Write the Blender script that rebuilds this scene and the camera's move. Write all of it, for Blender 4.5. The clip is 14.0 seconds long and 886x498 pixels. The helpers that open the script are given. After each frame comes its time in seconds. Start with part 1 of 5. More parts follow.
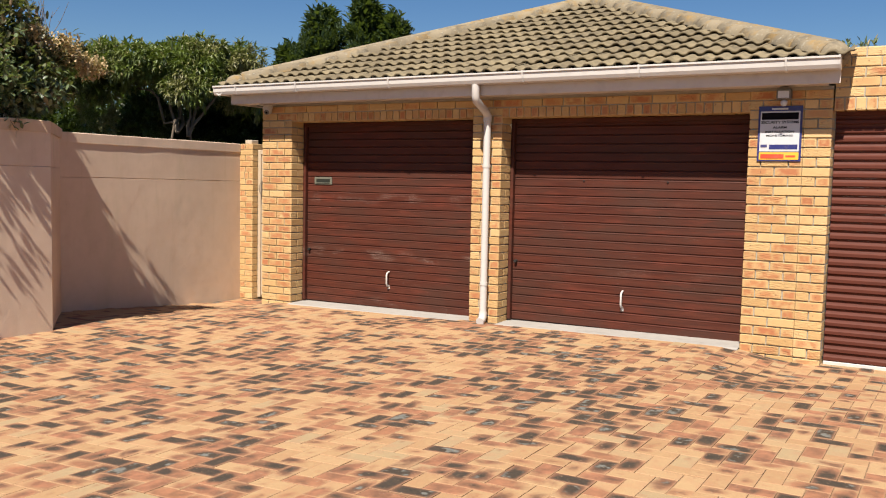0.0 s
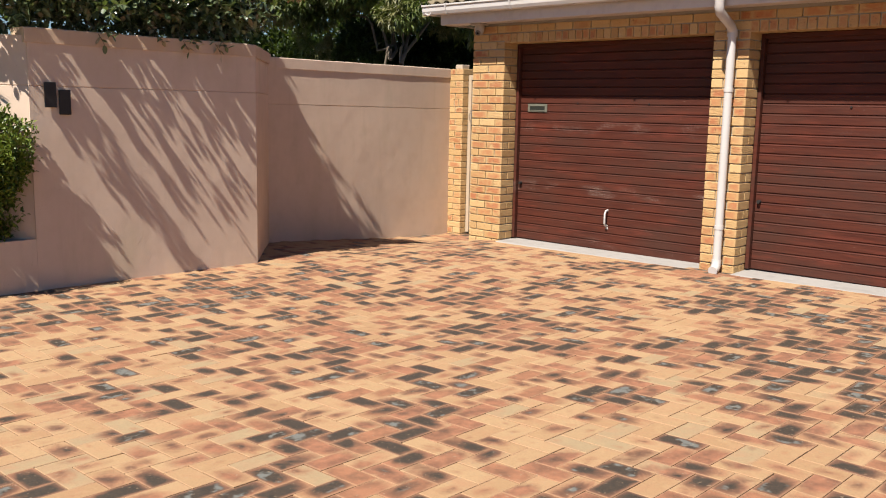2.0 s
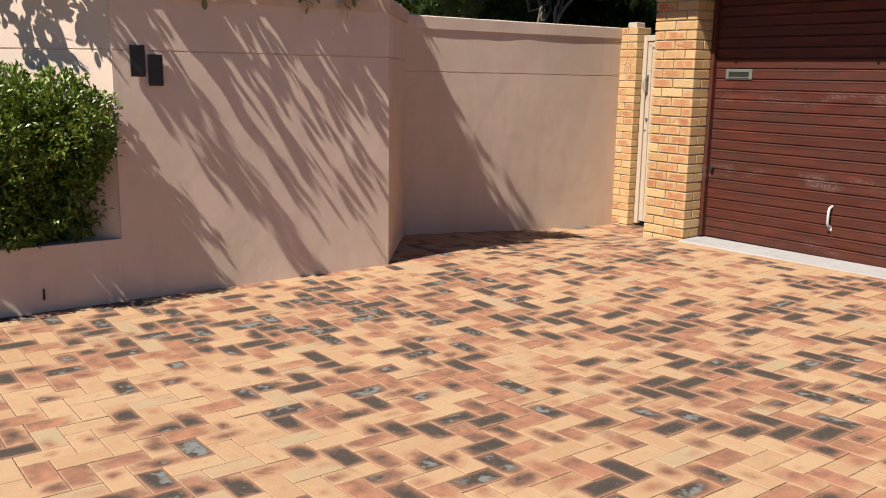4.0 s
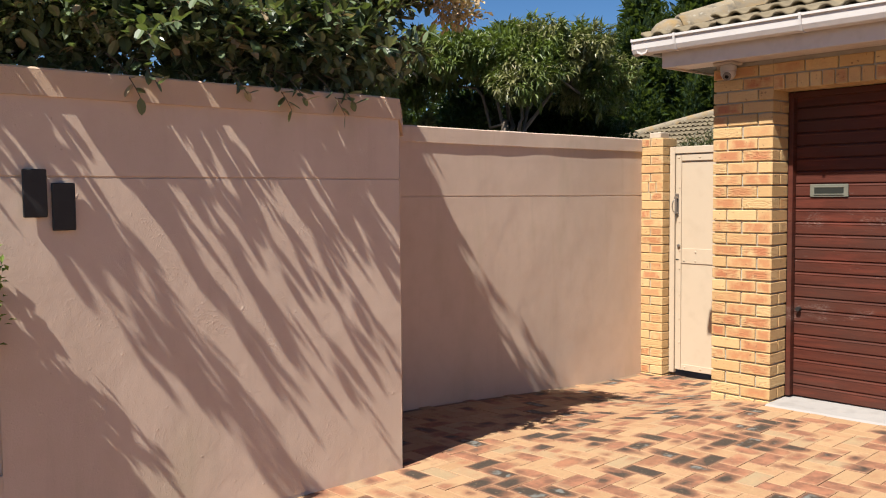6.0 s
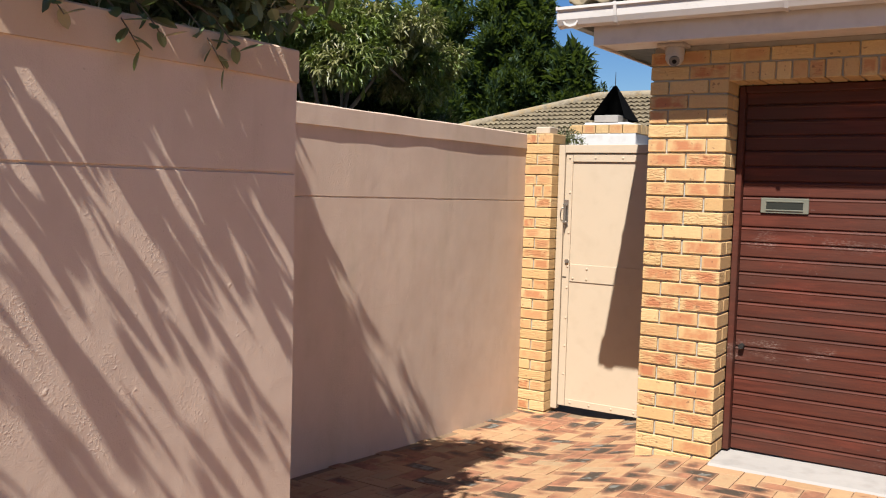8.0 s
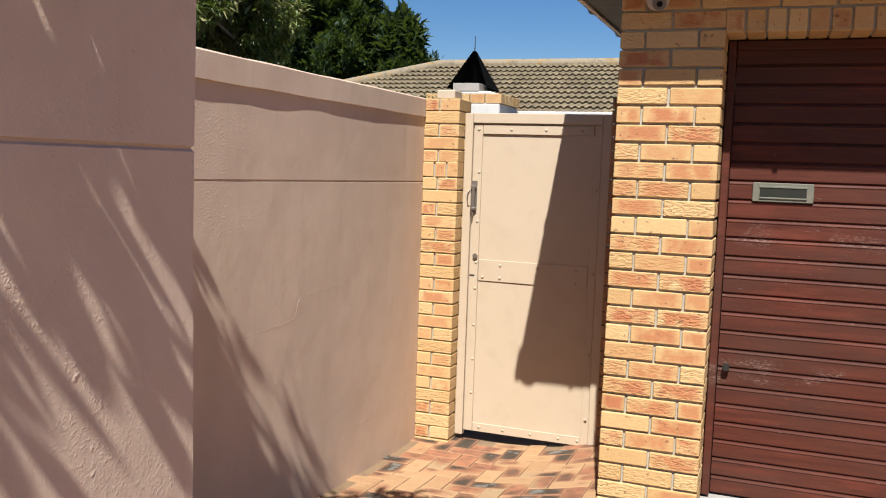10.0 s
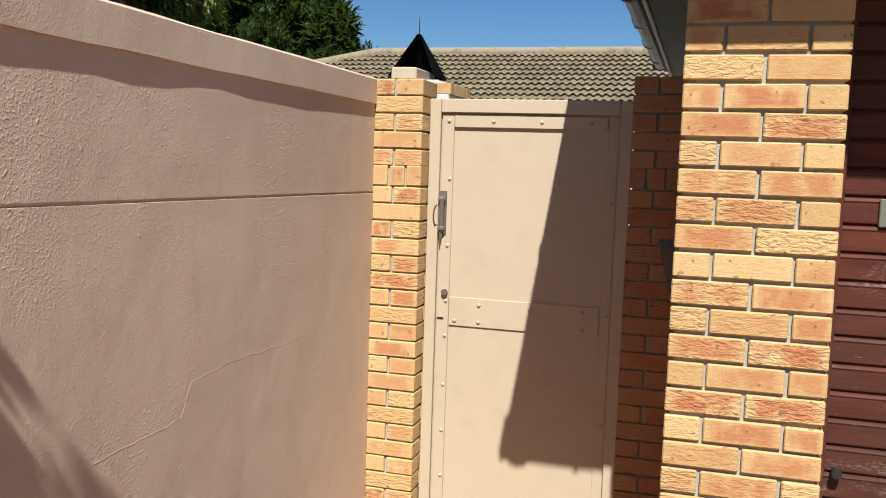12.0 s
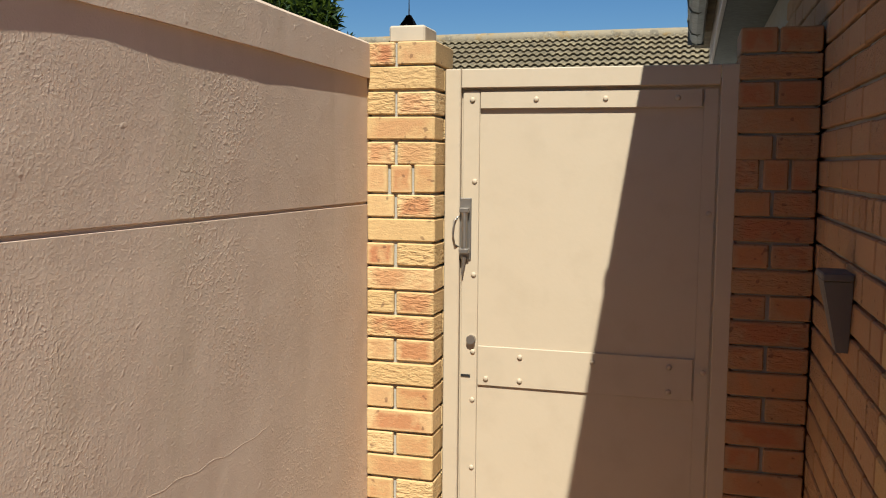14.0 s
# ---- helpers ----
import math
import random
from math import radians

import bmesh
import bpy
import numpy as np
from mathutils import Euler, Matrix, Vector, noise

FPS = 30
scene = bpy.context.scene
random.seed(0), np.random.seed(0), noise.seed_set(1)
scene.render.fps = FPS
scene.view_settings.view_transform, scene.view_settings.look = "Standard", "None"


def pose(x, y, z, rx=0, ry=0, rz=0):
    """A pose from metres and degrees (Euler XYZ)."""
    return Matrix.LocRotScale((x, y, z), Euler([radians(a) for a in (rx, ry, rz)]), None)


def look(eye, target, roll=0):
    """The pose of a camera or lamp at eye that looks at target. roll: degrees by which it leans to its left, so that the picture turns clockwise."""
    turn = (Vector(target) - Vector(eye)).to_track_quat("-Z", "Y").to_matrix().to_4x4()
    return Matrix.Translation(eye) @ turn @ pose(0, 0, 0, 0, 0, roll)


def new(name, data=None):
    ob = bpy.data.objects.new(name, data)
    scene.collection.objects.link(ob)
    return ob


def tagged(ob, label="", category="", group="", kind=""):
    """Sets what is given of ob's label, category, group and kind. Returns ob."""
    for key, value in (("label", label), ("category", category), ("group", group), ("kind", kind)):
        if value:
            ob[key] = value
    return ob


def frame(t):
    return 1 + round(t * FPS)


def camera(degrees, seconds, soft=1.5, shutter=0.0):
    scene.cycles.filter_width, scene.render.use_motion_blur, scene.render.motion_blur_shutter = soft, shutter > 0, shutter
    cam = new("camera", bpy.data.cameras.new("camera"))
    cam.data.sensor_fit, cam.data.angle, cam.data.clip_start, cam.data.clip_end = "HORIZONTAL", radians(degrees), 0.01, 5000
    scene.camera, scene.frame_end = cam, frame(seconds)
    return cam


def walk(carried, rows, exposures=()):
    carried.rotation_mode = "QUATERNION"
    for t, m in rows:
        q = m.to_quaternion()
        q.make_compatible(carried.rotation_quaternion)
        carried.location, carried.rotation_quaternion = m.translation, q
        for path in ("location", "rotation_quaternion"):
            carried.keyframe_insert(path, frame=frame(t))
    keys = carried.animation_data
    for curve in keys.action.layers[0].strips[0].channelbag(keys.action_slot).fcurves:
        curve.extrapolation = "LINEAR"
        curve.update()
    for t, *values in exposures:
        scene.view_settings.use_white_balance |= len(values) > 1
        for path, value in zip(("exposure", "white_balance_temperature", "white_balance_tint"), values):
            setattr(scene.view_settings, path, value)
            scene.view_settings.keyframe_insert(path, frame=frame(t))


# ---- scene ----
cam = camera(53.0, 14.0, soft=1.1)
PATH = [
    (0, (-0.028, -0.426, 1.557), (-1.031, 1.297, 1.408), 1.2),
    (0.5, (-0.148, -0.369, 1.543), (-1.223, 1.307, 1.366), 1.8),
    (1, (-0.268, -0.305, 1.532), (-1.409, 1.323, 1.309), 2.3),
    (1.5, (-0.4, -0.067, 1.498), (-1.671, 1.453, 1.231), 1.8),
    (2, (-0.582, 0.278, 1.527), (-1.947, 1.705, 1.214), 1.2),
    (2.5, (-0.875, 0.573, 1.509), (-2.256, 1.979, 1.166), 1.2),
    (3, (-1.147, 0.827, 1.501), (-2.577, 2.173, 1.118), 0.6),
    (3.5, (-1.49, 1.106, 1.515), (-3.002, 2.348, 1.102), 0.7),
    (4, (-1.944, 1.309, 1.523), (-3.506, 2.496, 1.134), 0.9),
    (4.2, (-2.106, 1.387, 1.523), (-3.681, 2.569, 1.172), 1.0),
    (6.3, (-4.168, 2.159, 1.552), (-5.619, 3.534, 1.457), -1.2),
    (6.5, (-4.31, 2.25, 1.554), (-5.724, 3.662, 1.458), -1.1),
    (7, (-4.704, 2.433, 1.56), (-6.027, 3.928, 1.445), -0.7),
    (7.5, (-5.105, 2.605, 1.55), (-6.304, 4.202, 1.432), 1.1),
    (8, (-5.498, 2.747, 1.595), (-6.587, 4.419, 1.459), 1.6),
    (8.5, (-5.829, 2.987, 1.602), (-6.864, 4.694, 1.469), 1.9),
    (9, (-6.132, 3.19, 1.587), (-7.039, 4.965, 1.418), 2.3),
    (9.2, (-6.25, 3.261, 1.601), (-7.102, 5.063, 1.428), 2.3),
    (11.3, (-7.07, 4.628, 1.632), (-7.698, 6.518, 1.443), 2.1),
    (11.5, (-7.125, 4.746, 1.646), (-7.745, 6.639, 1.47), 2.4),
    (12, (-7.291, 5.052, 1.652), (-7.849, 6.963, 1.464), 1.9),
    (12.5, (-7.423, 5.336, 1.647), (-7.987, 7.247, 1.469), 2.2),
    (13, (-7.504, 5.667, 1.652), (-8.13, 7.557, 1.46), 2.0),
    (13.5, (-7.651, 5.898, 1.618), (-8.214, 7.801, 1.372), 1.4),
    (14, (-7.745, 6.153, 1.65), (-8.274, 8.072, 1.457), 0.5),
]
walk(cam, [(t, look(eye, target, roll)) for t, eye, target, roll in PATH], [(0.0, 0.94, 7050, 10), (1.2, 0.93, 7050, 10), (2.5, 0.90, 6550, 10), (4.0, 0.90, 6500, 10), (6.5, 1.05, 6550, 10), (8.5, 1.05, 6450, 10), (9.2, 1.02, 6450, 10), (11.5, 0.93, 6350, 6), (13.0, 0.89, 6400, 5), (14.0, 0.82, 6500, 2)])

# ---- light ----
SUN = Vector((0.21, -1.0, 1.42)).normalized()
sun_data = bpy.data.lights.new("sun", "SUN")
sun_data.energy, sun_data.angle, sun_data.color = 5.0, radians(0.53), (1.0, 0.965, 0.91)
sun_ob = new("sun", sun_data)
sun_ob.matrix_world = look(SUN * 40, (0, 0, 0))
world = bpy.data.worlds.new("sky")
scene.world = world
world.use_nodes = True
wn = world.node_tree
sky = wn.nodes.new("ShaderNodeTexSky")
sky.sky_type, sky.sun_disc = "NISHITA", False
sky.sun_elevation, sky.sun_rotation = math.asin(SUN.z), math.atan2(SUN.x, SUN.y)
sky.air_density, sky.dust_density, sky.ozone_density = 1.0, 0.0, 5.0
deep = wn.nodes.new("ShaderNodeHueSaturation")
deep.inputs["Saturation"].default_value = 1.24
deep.inputs["Hue"].default_value = 0.508
wn.links.new(sky.outputs[0], deep.inputs["Color"])
wn.links.new(deep.outputs[0], wn.nodes["Background"].inputs[0])
wn.nodes["Background"].inputs[1].default_value = 0.046


# ---- materials ----
class Nodes:
    """Short-hand for one node material."""

    def __init__(self, name, rough=0.7, metal=0.0, spec=0.4):
        self.mat = bpy.data.materials.new(name)
        self.mat.use_nodes = True
        self.t = self.mat.node_tree
        self.b = self.t.nodes["Principled BSDF"]
        self.b.inputs["Roughness"].default_value = rough
        self.b.inputs["Metallic"].default_value = metal
        self.b.inputs["Specular IOR Level"].default_value = spec
        self.where = None

    def add(self, kind, **props):
        n = self.t.nodes.new(kind)
        for k, v in props.items():
            if k == "operation":
                n.operation = v
            elif k == "data_type":
                n.data_type = v
            elif k == "blend_type":
                n.blend_type = v
        return n

    def put(self, socket, value):
        if isinstance(value, bpy.types.NodeSocket):
            self.t.links.new(value, socket)
        elif isinstance(value, (tuple, list)) and len(value) == 3 and socket.type == "RGBA":
            socket.default_value = (*value, 1)
        else:
            socket.default_value = value

    def coords(self, kind="Object", scale=(1, 1, 1), shift=None):
        tc = self.add("ShaderNodeTexCoord")
        mp = self.add("ShaderNodeMapping")
        self.t.links.new(tc.outputs[kind], mp.inputs[0])
        mp.inputs["Scale"].default_value = scale
        if shift is not None:
            self.put(mp.inputs["Location"], shift)
        return mp.outputs[0]

    def place(self, scale=(1, 1, 1)):
        mp = self.add("ShaderNodeMapping")
        self.t.links.new(self.add("ShaderNodeNewGeometry").outputs["Position"], mp.inputs[0])
        mp.inputs["Scale"].default_value = scale
        return mp.outputs[0]

    def noise(self, vec, scale, detail=3.0, rough=0.55, distort=0.0):
        n = self.add("ShaderNodeTexNoise")
        self.put(n.inputs["Vector"], vec)
        n.inputs["Scale"].default_value, n.inputs["Detail"].default_value = scale, detail
        n.inputs["Roughness"].default_value, n.inputs["Distortion"].default_value = rough, distort
        return n.outputs[0]

    def ramp(self, fac, lo, hi, a=0.0, b=1.0):
        n = self.add("ShaderNodeMapRange")
        self.put(n.inputs[0], fac)
        for i, v in enumerate((lo, hi, a, b)):
            n.inputs[i + 1].default_value = v
        return n.outputs[0]

    def math(self, op, a, b=0.0):
        n = self.add("ShaderNodeMath", operation=op)
        self.put(n.inputs[0], a)
        self.put(n.inputs[1], b)
        return n.outputs[0]

    def mix(self, fac, a, b, blend="MIX"):
        n = self.add("ShaderNodeMix", data_type="RGBA", blend_type=blend)
        self.put(n.inputs[0], fac)
        self.put(n.inputs[6], a)
        self.put(n.inputs[7], b)
        return n.outputs[2]

    def colour(self, value):
        self.put(self.b.inputs["Base Color"], value)

    def rough(self, value):
        self.put(self.b.inputs["Roughness"], value)

    def bump(self, height, strength=0.5, dist=0.004):
        n = self.add("ShaderNodeBump")
        n.inputs["Strength"].default_value, n.inputs["Distance"].default_value = strength, dist
        self.put(n.inputs["Height"], height)
        self.t.links.new(n.outputs[0], self.b.inputs["Normal"])

    def random(self, island=False):
        n = self.add("ShaderNodeNewGeometry" if island else "ShaderNodeObjectInfo")
        return n.outputs["Random Per Island" if island else "Random"]

    def scramble(self, r, k):
        return self.math("FRACT", self.math("MULTIPLY", r, k))

    def shifted(self, r, k=37.0, scale=(1, 1, 1)):
        c = self.add("ShaderNodeCombineXYZ")
        for i, f in enumerate((k, k * 1.7, k * 0.6)):
            self.put(c.inputs[i], self.math("MULTIPLY", r, f))
        return self.coords("Object", scale, c.outputs[0])


def brick_material(name, share, body=((0.550, 0.380, 0.180), (0.455, 0.288, 0.122))):
    """Buff clay with a red flash across the middle; share says how many bricks are flashed and how strongly at least."""
    n = Nodes(name, 0.85)
    r = n.random()
    v = n.shifted(r)
    buff = n.mix(n.scramble(r, 13.7), body[0], body[1])
    red = n.mix(n.scramble(r, 29.3), (0.375, 0.135, 0.058), (0.420, 0.195, 0.082))
    patch = n.ramp(n.noise(v, 13.0, 3.0), 0.26, 0.52)
    amount = n.ramp(n.scramble(r, 7.1), share[0], share[1], share[2], 1.0)
    g = n.add("ShaderNodeSeparateXYZ")
    n.t.links.new(n.add("ShaderNodeTexCoord").outputs["Generated"], g.inputs[0])
    far = n.math("MAXIMUM", n.math("ABSOLUTE", n.math("SUBTRACT", g.outputs[0], 0.5)), n.math("ABSOLUTE", n.math("SUBTRACT", g.outputs[2], 0.5)))
    far = n.math("ADD", far, n.math("MULTIPLY", n.math("SUBTRACT", n.noise(v, 40.0, 2.0), 0.5), 0.2))
    patch = n.math("MULTIPLY", patch, n.ramp(far, 0.30, 0.48, 1.0, max(0.15, share[2] * 0.9)))
    c = n.mix(n.math("MULTIPLY", patch, amount), buff, red)
    c = n.mix(n.ramp(n.noise(v, 90.0, 4.0), 0.3, 0.75, 0.0, 0.22), c, (0.219, 0.124, 0.058))
    spots = n.ramp(n.noise(v, 38.0, 1.0), 0.70, 0.74)
    c = n.mix(n.math("MULTIPLY", spots, 0.55), c, (0.088, 0.037, 0.022))
    n.colour(c)
    rustic = n.ramp(n.scramble(r, 53.1), 0.35, 0.8, 0.15, 1.0)
    crinkle = n.noise(n.shifted(r, 37.0, (0.55, 1, 1.5)), 62.0, 3.0, 0.55, 0.5)
    h = n.math("ADD", n.math("MULTIPLY", crinkle, rustic), n.math("MULTIPLY", n.noise(v, 170.0, 3.0), 0.12))
    n.bump(h, 0.9, 0.011)
    return n.mat


def mortar_material():
    n = Nodes("mortar", 0.95)
    v = n.coords()
    n.colour(n.mix(n.noise(v, 14.0), (0.285, 0.258, 0.212), (0.390, 0.360, 0.305)))
    n.bump(n.noise(v, 160.0), 0.6, 0.003)
    return n.mat


def paver_material(island):
    """Flashed clay: buff body with pink, rust and charcoal fire marks."""
    n = Nodes("clay_paver", 0.8)
    r = n.random(island)
    geo = n.add("ShaderNodeUVMap")
    sep = n.add("ShaderNodeSeparateXYZ")
    n.t.links.new(geo.outputs[0], sep.inputs[0])
    u, w = sep.outputs[0], sep.outputs[1]
    pos = n.coords("UV", (0.22, 0.11, 1))
    c3 = n.add("ShaderNodeCombineXYZ")
    for i, f in enumerate((41.0, 67.0, 23.0)):
        n.put(c3.inputs[i], n.math("MULTIPLY", r, f))
    add = n.add("ShaderNodeVectorMath")
    n.t.links.new(pos, add.inputs[0])
    n.t.links.new(c3.outputs[0], add.inputs[1])
    v = add.outputs[0]
    base = n.mix(n.scramble(r, 17.3), (0.370, 0.236, 0.122), (0.322, 0.190, 0.094))
    base = n.mix(n.ramp(n.scramble(r, 5.9), 0.80, 0.92, 0.0, 0.8), base, (0.300, 0.222, 0.125))
    base = n.mix(n.ramp(n.noise(v, 9.0, 3.0), 0.45, 0.75, 0.0, 0.42), base, (0.355, 0.168, 0.092))
    base = n.mix(n.ramp(n.noise(v, 16.0, 2.0), 0.52, 0.75, 0.0, 0.4), base, (0.400, 0.262, 0.135))
    rust = n.mix(n.ramp(n.noise(v, 11.0, 4.0, 0.6), 0.36, 0.64), (0.300, 0.122, 0.066), (0.132, 0.054, 0.033))
    rust = n.mix(n.ramp(n.scramble(r, 31.1), 0.3, 0.9, 0.0, 0.3), rust, (0.310, 0.136, 0.064))
    # a fire mark sits off-centre in the paver and fades towards its rim
    spot = n.add("ShaderNodeNewGeometry").outputs["Position"]
    cloud = n.math("SUBTRACT", n.noise(spot, 1.25, 3.0, 0.55), 0.5)
    cloud2 = n.math("SUBTRACT", n.noise(spot, 0.42, 1.0, 0.5), 0.5)
    lean = n.math("ADD", n.math("MULTIPLY", cloud, 1.7), n.math("MULTIPLY", cloud2, 0.6))
    mid_u = n.ramp(n.scramble(r, 11.9), 0, 1, 0.12, 0.88)
    mid_w = n.ramp(n.scramble(r, 77.7), 0, 1, 0.32, 0.68)
    du = n.math("MULTIPLY", n.math("ABSOLUTE", n.math("SUBTRACT", u, mid_u)), 1.7)
    dw = n.math("MULTIPLY", n.math("ABSOLUTE", n.math("SUBTRACT", w, mid_w)), 1.35)
    away = n.math("SQRT", n.math("ADD", n.math("MULTIPLY", du, du), n.math("MULTIPLY", dw, dw)))
    wob = n.math("ADD", away, n.math("MULTIPLY", n.math("SUBTRACT", n.noise(v, 9.0, 5.0, 0.65, 0.6), 0.5), 1.5))
    heat = n.math("ADD", n.scramble(r, 91.7), lean)
    edge_r = n.ramp(heat, 0.33, 0.86, -0.30, 1.40)
    edge_d = n.ramp(n.math("ADD", n.scramble(r, 133.3), lean), 0.36, 0.90, -0.35, 1.30)
    edge_r = n.math("MAXIMUM", edge_r, n.math("ADD", edge_d, 0.30))
    rmask = n.ramp(n.math("SUBTRACT", edge_r, wob), -0.25, 0.40)
    dmask = n.ramp(n.math("SUBTRACT", edge_d, wob), -0.20, 0.48)
    soft_u = n.math("ABSOLUTE", n.math("SUBTRACT", u, 0.5))
    soft_w = n.math("ABSOLUTE", n.math("SUBTRACT", w, 0.5))
    wob2 = n.math("MULTIPLY", n.math("SUBTRACT", n.noise(v, 22.0, 3.0), 0.5), 0.30)
    halo = n.math("MAXIMUM", n.ramp(n.math("ADD", soft_u, wob2), 0.36, 0.50), n.ramp(n.math("ADD", soft_w, wob2), 0.28, 0.50))
    dmask = n.math("MULTIPLY", dmask, n.ramp(halo, 0, 1, 1.0, 0.34))
    c = n.mix(n.math("MULTIPLY", rmask, 0.9), base, rust)
    c = n.mix(n.math("MULTIPLY", dmask, 0.96), c, n.mix(n.noise(v, 30.0), (0.018, 0.017, 0.013), (0.050, 0.041, 0.030)))
    # blue-grey glaze in the middle of the hardest-burnt ones
    core = n.math("MULTIPLY", n.ramp(n.noise(v, 15.0, 2.0), 0.52, 0.62), n.math("GREATER_THAN", n.scramble(r, 201.1), 0.5))
    c = n.mix(n.math("MULTIPLY", n.math("MULTIPLY", core, n.ramp(dmask, 0.6, 0.95)), 0.8), c, (0.165, 0.168, 0.150))
    rim_u = n.math("ABSOLUTE", n.math("SUBTRACT", u, 0.5))
    rim_w = n.math("ABSOLUTE", n.math("SUBTRACT", w, 0.5))
    rim = n.math("MAXIMUM", n.ramp(rim_u, 0.445, 0.492), n.ramp(rim_w, 0.39, 0.485))
    c = n.mix(n.math("MULTIPLY", rim, 0.48), c, (0.350, 0.205, 0.116))
    chips = n.math("MULTIPLY", n.ramp(n.noise(v, 60.0, 2.0), 0.66, 0.72), 0.5)
    c = n.mix(chips, c, (0.330, 0.235, 0.150))
    c = n.mix(n.ramp(n.noise(v, 120.0, 4.0), 0.45, 0.8, 0.0, 0.3), c, (0.144, 0.081, 0.040))
    n.colour(c)
    n.rough(n.ramp(dmask, 0, 1, 0.9, 0.72))
    n.bump(n.noise(v, 150.0, 4.0), 0.35, 0.003)
    return n.mat


def plaster_material(name="painted_plaster", light=(0.623, 0.480, 0.370), mid=(0.550, 0.418, 0.321)):
    n = Nodes(name, 0.9, spec=0.25)
    v = n.coords()
    big = n.noise(v, 1.1, 3.0)
    c = n.mix(n.ramp(big, 0.3, 0.7), mid, light)
    c = n.mix(n.ramp(n.noise(v, 7.0, 4.0), 0.45, 0.8, 0.0, 0.35), c, (0.475, 0.348, 0.256))
    streak = n.noise(n.coords("Object", (6, 6, 0.7)), 1.6, 3.0)
    c = n.mix(n.ramp(streak, 0.58, 0.8, 0.0, 0.3), c, (0.422, 0.316, 0.226))
    damp = n.noise(n.coords("Object", (1, 1, 0.35)), 1.7, 4.0, 0.6)
    c = n.mix(n.ramp(damp, 0.55, 0.72, 0.0, 0.45), c, (0.430, 0.350, 0.235))
    # scattered specks of dirt and small chips
    speck = n.math("MULTIPLY", n.ramp(n.noise(v, 48.0, 1.0), 0.78, 0.81), 0.35)
    c = n.mix(speck, c, (0.30, 0.22, 0.16))
    n.colour(c)
    fine = n.noise(v, 210.0, 3.0, 0.6)
    patch = n.ramp(n.noise(v, 2.6, 3.0, 0.6), 0.50, 0.66)
    grit = n.ramp(n.noise(v, 105.0, 2.0, 0.5), 0.50, 0.72)
    drops = n.ramp(n.noise(v, 34.0, 1.5, 0.5), 0.70, 0.80)
    trowel = n.noise(n.coords("Object", (1, 1, 0.7)), 5.0, 4.0, 0.5)
    h = n.math("ADD", n.math("MULTIPLY", fine, 0.28), n.math("MULTIPLY", trowel, 3.0))
    h = n.math("ADD", h, n.math("MULTIPLY", grit, n.math("ADD", n.math("MULTIPLY", patch, 0.44), 0.12)))
    h = n.math("ADD", h, n.math("MULTIPLY", drops, n.math("ADD", n.math("MULTIPLY", patch, 0.7), 0.5)))
    n.bump(h, 0.44, 0.004)
    return n.mat


def paint_material(name, a, b, rough=0.45, grime=(0.3, 0.25, 0.2), amount=0.25, scale=(1, 1, 1), spec=0.4):
    n = Nodes(name, rough, spec=spec)
    v = n.place(scale)
    c = n.mix(n.noise(v, 2.2, 3.0), a, b)
    c = n.mix(n.ramp(n.noise(v, 9.0, 5.0), 0.5, 0.85, 0.0, amount), c, grime)
    n.colour(c)
    n.rough(n.ramp(n.noise(v, 25.0, 3.0), 0.3, 0.7, rough - 0.08, rough + 0.12))
    n.bump(n.noise(v, 70.0, 3.0), 0.15, 0.002)
    return n.mat


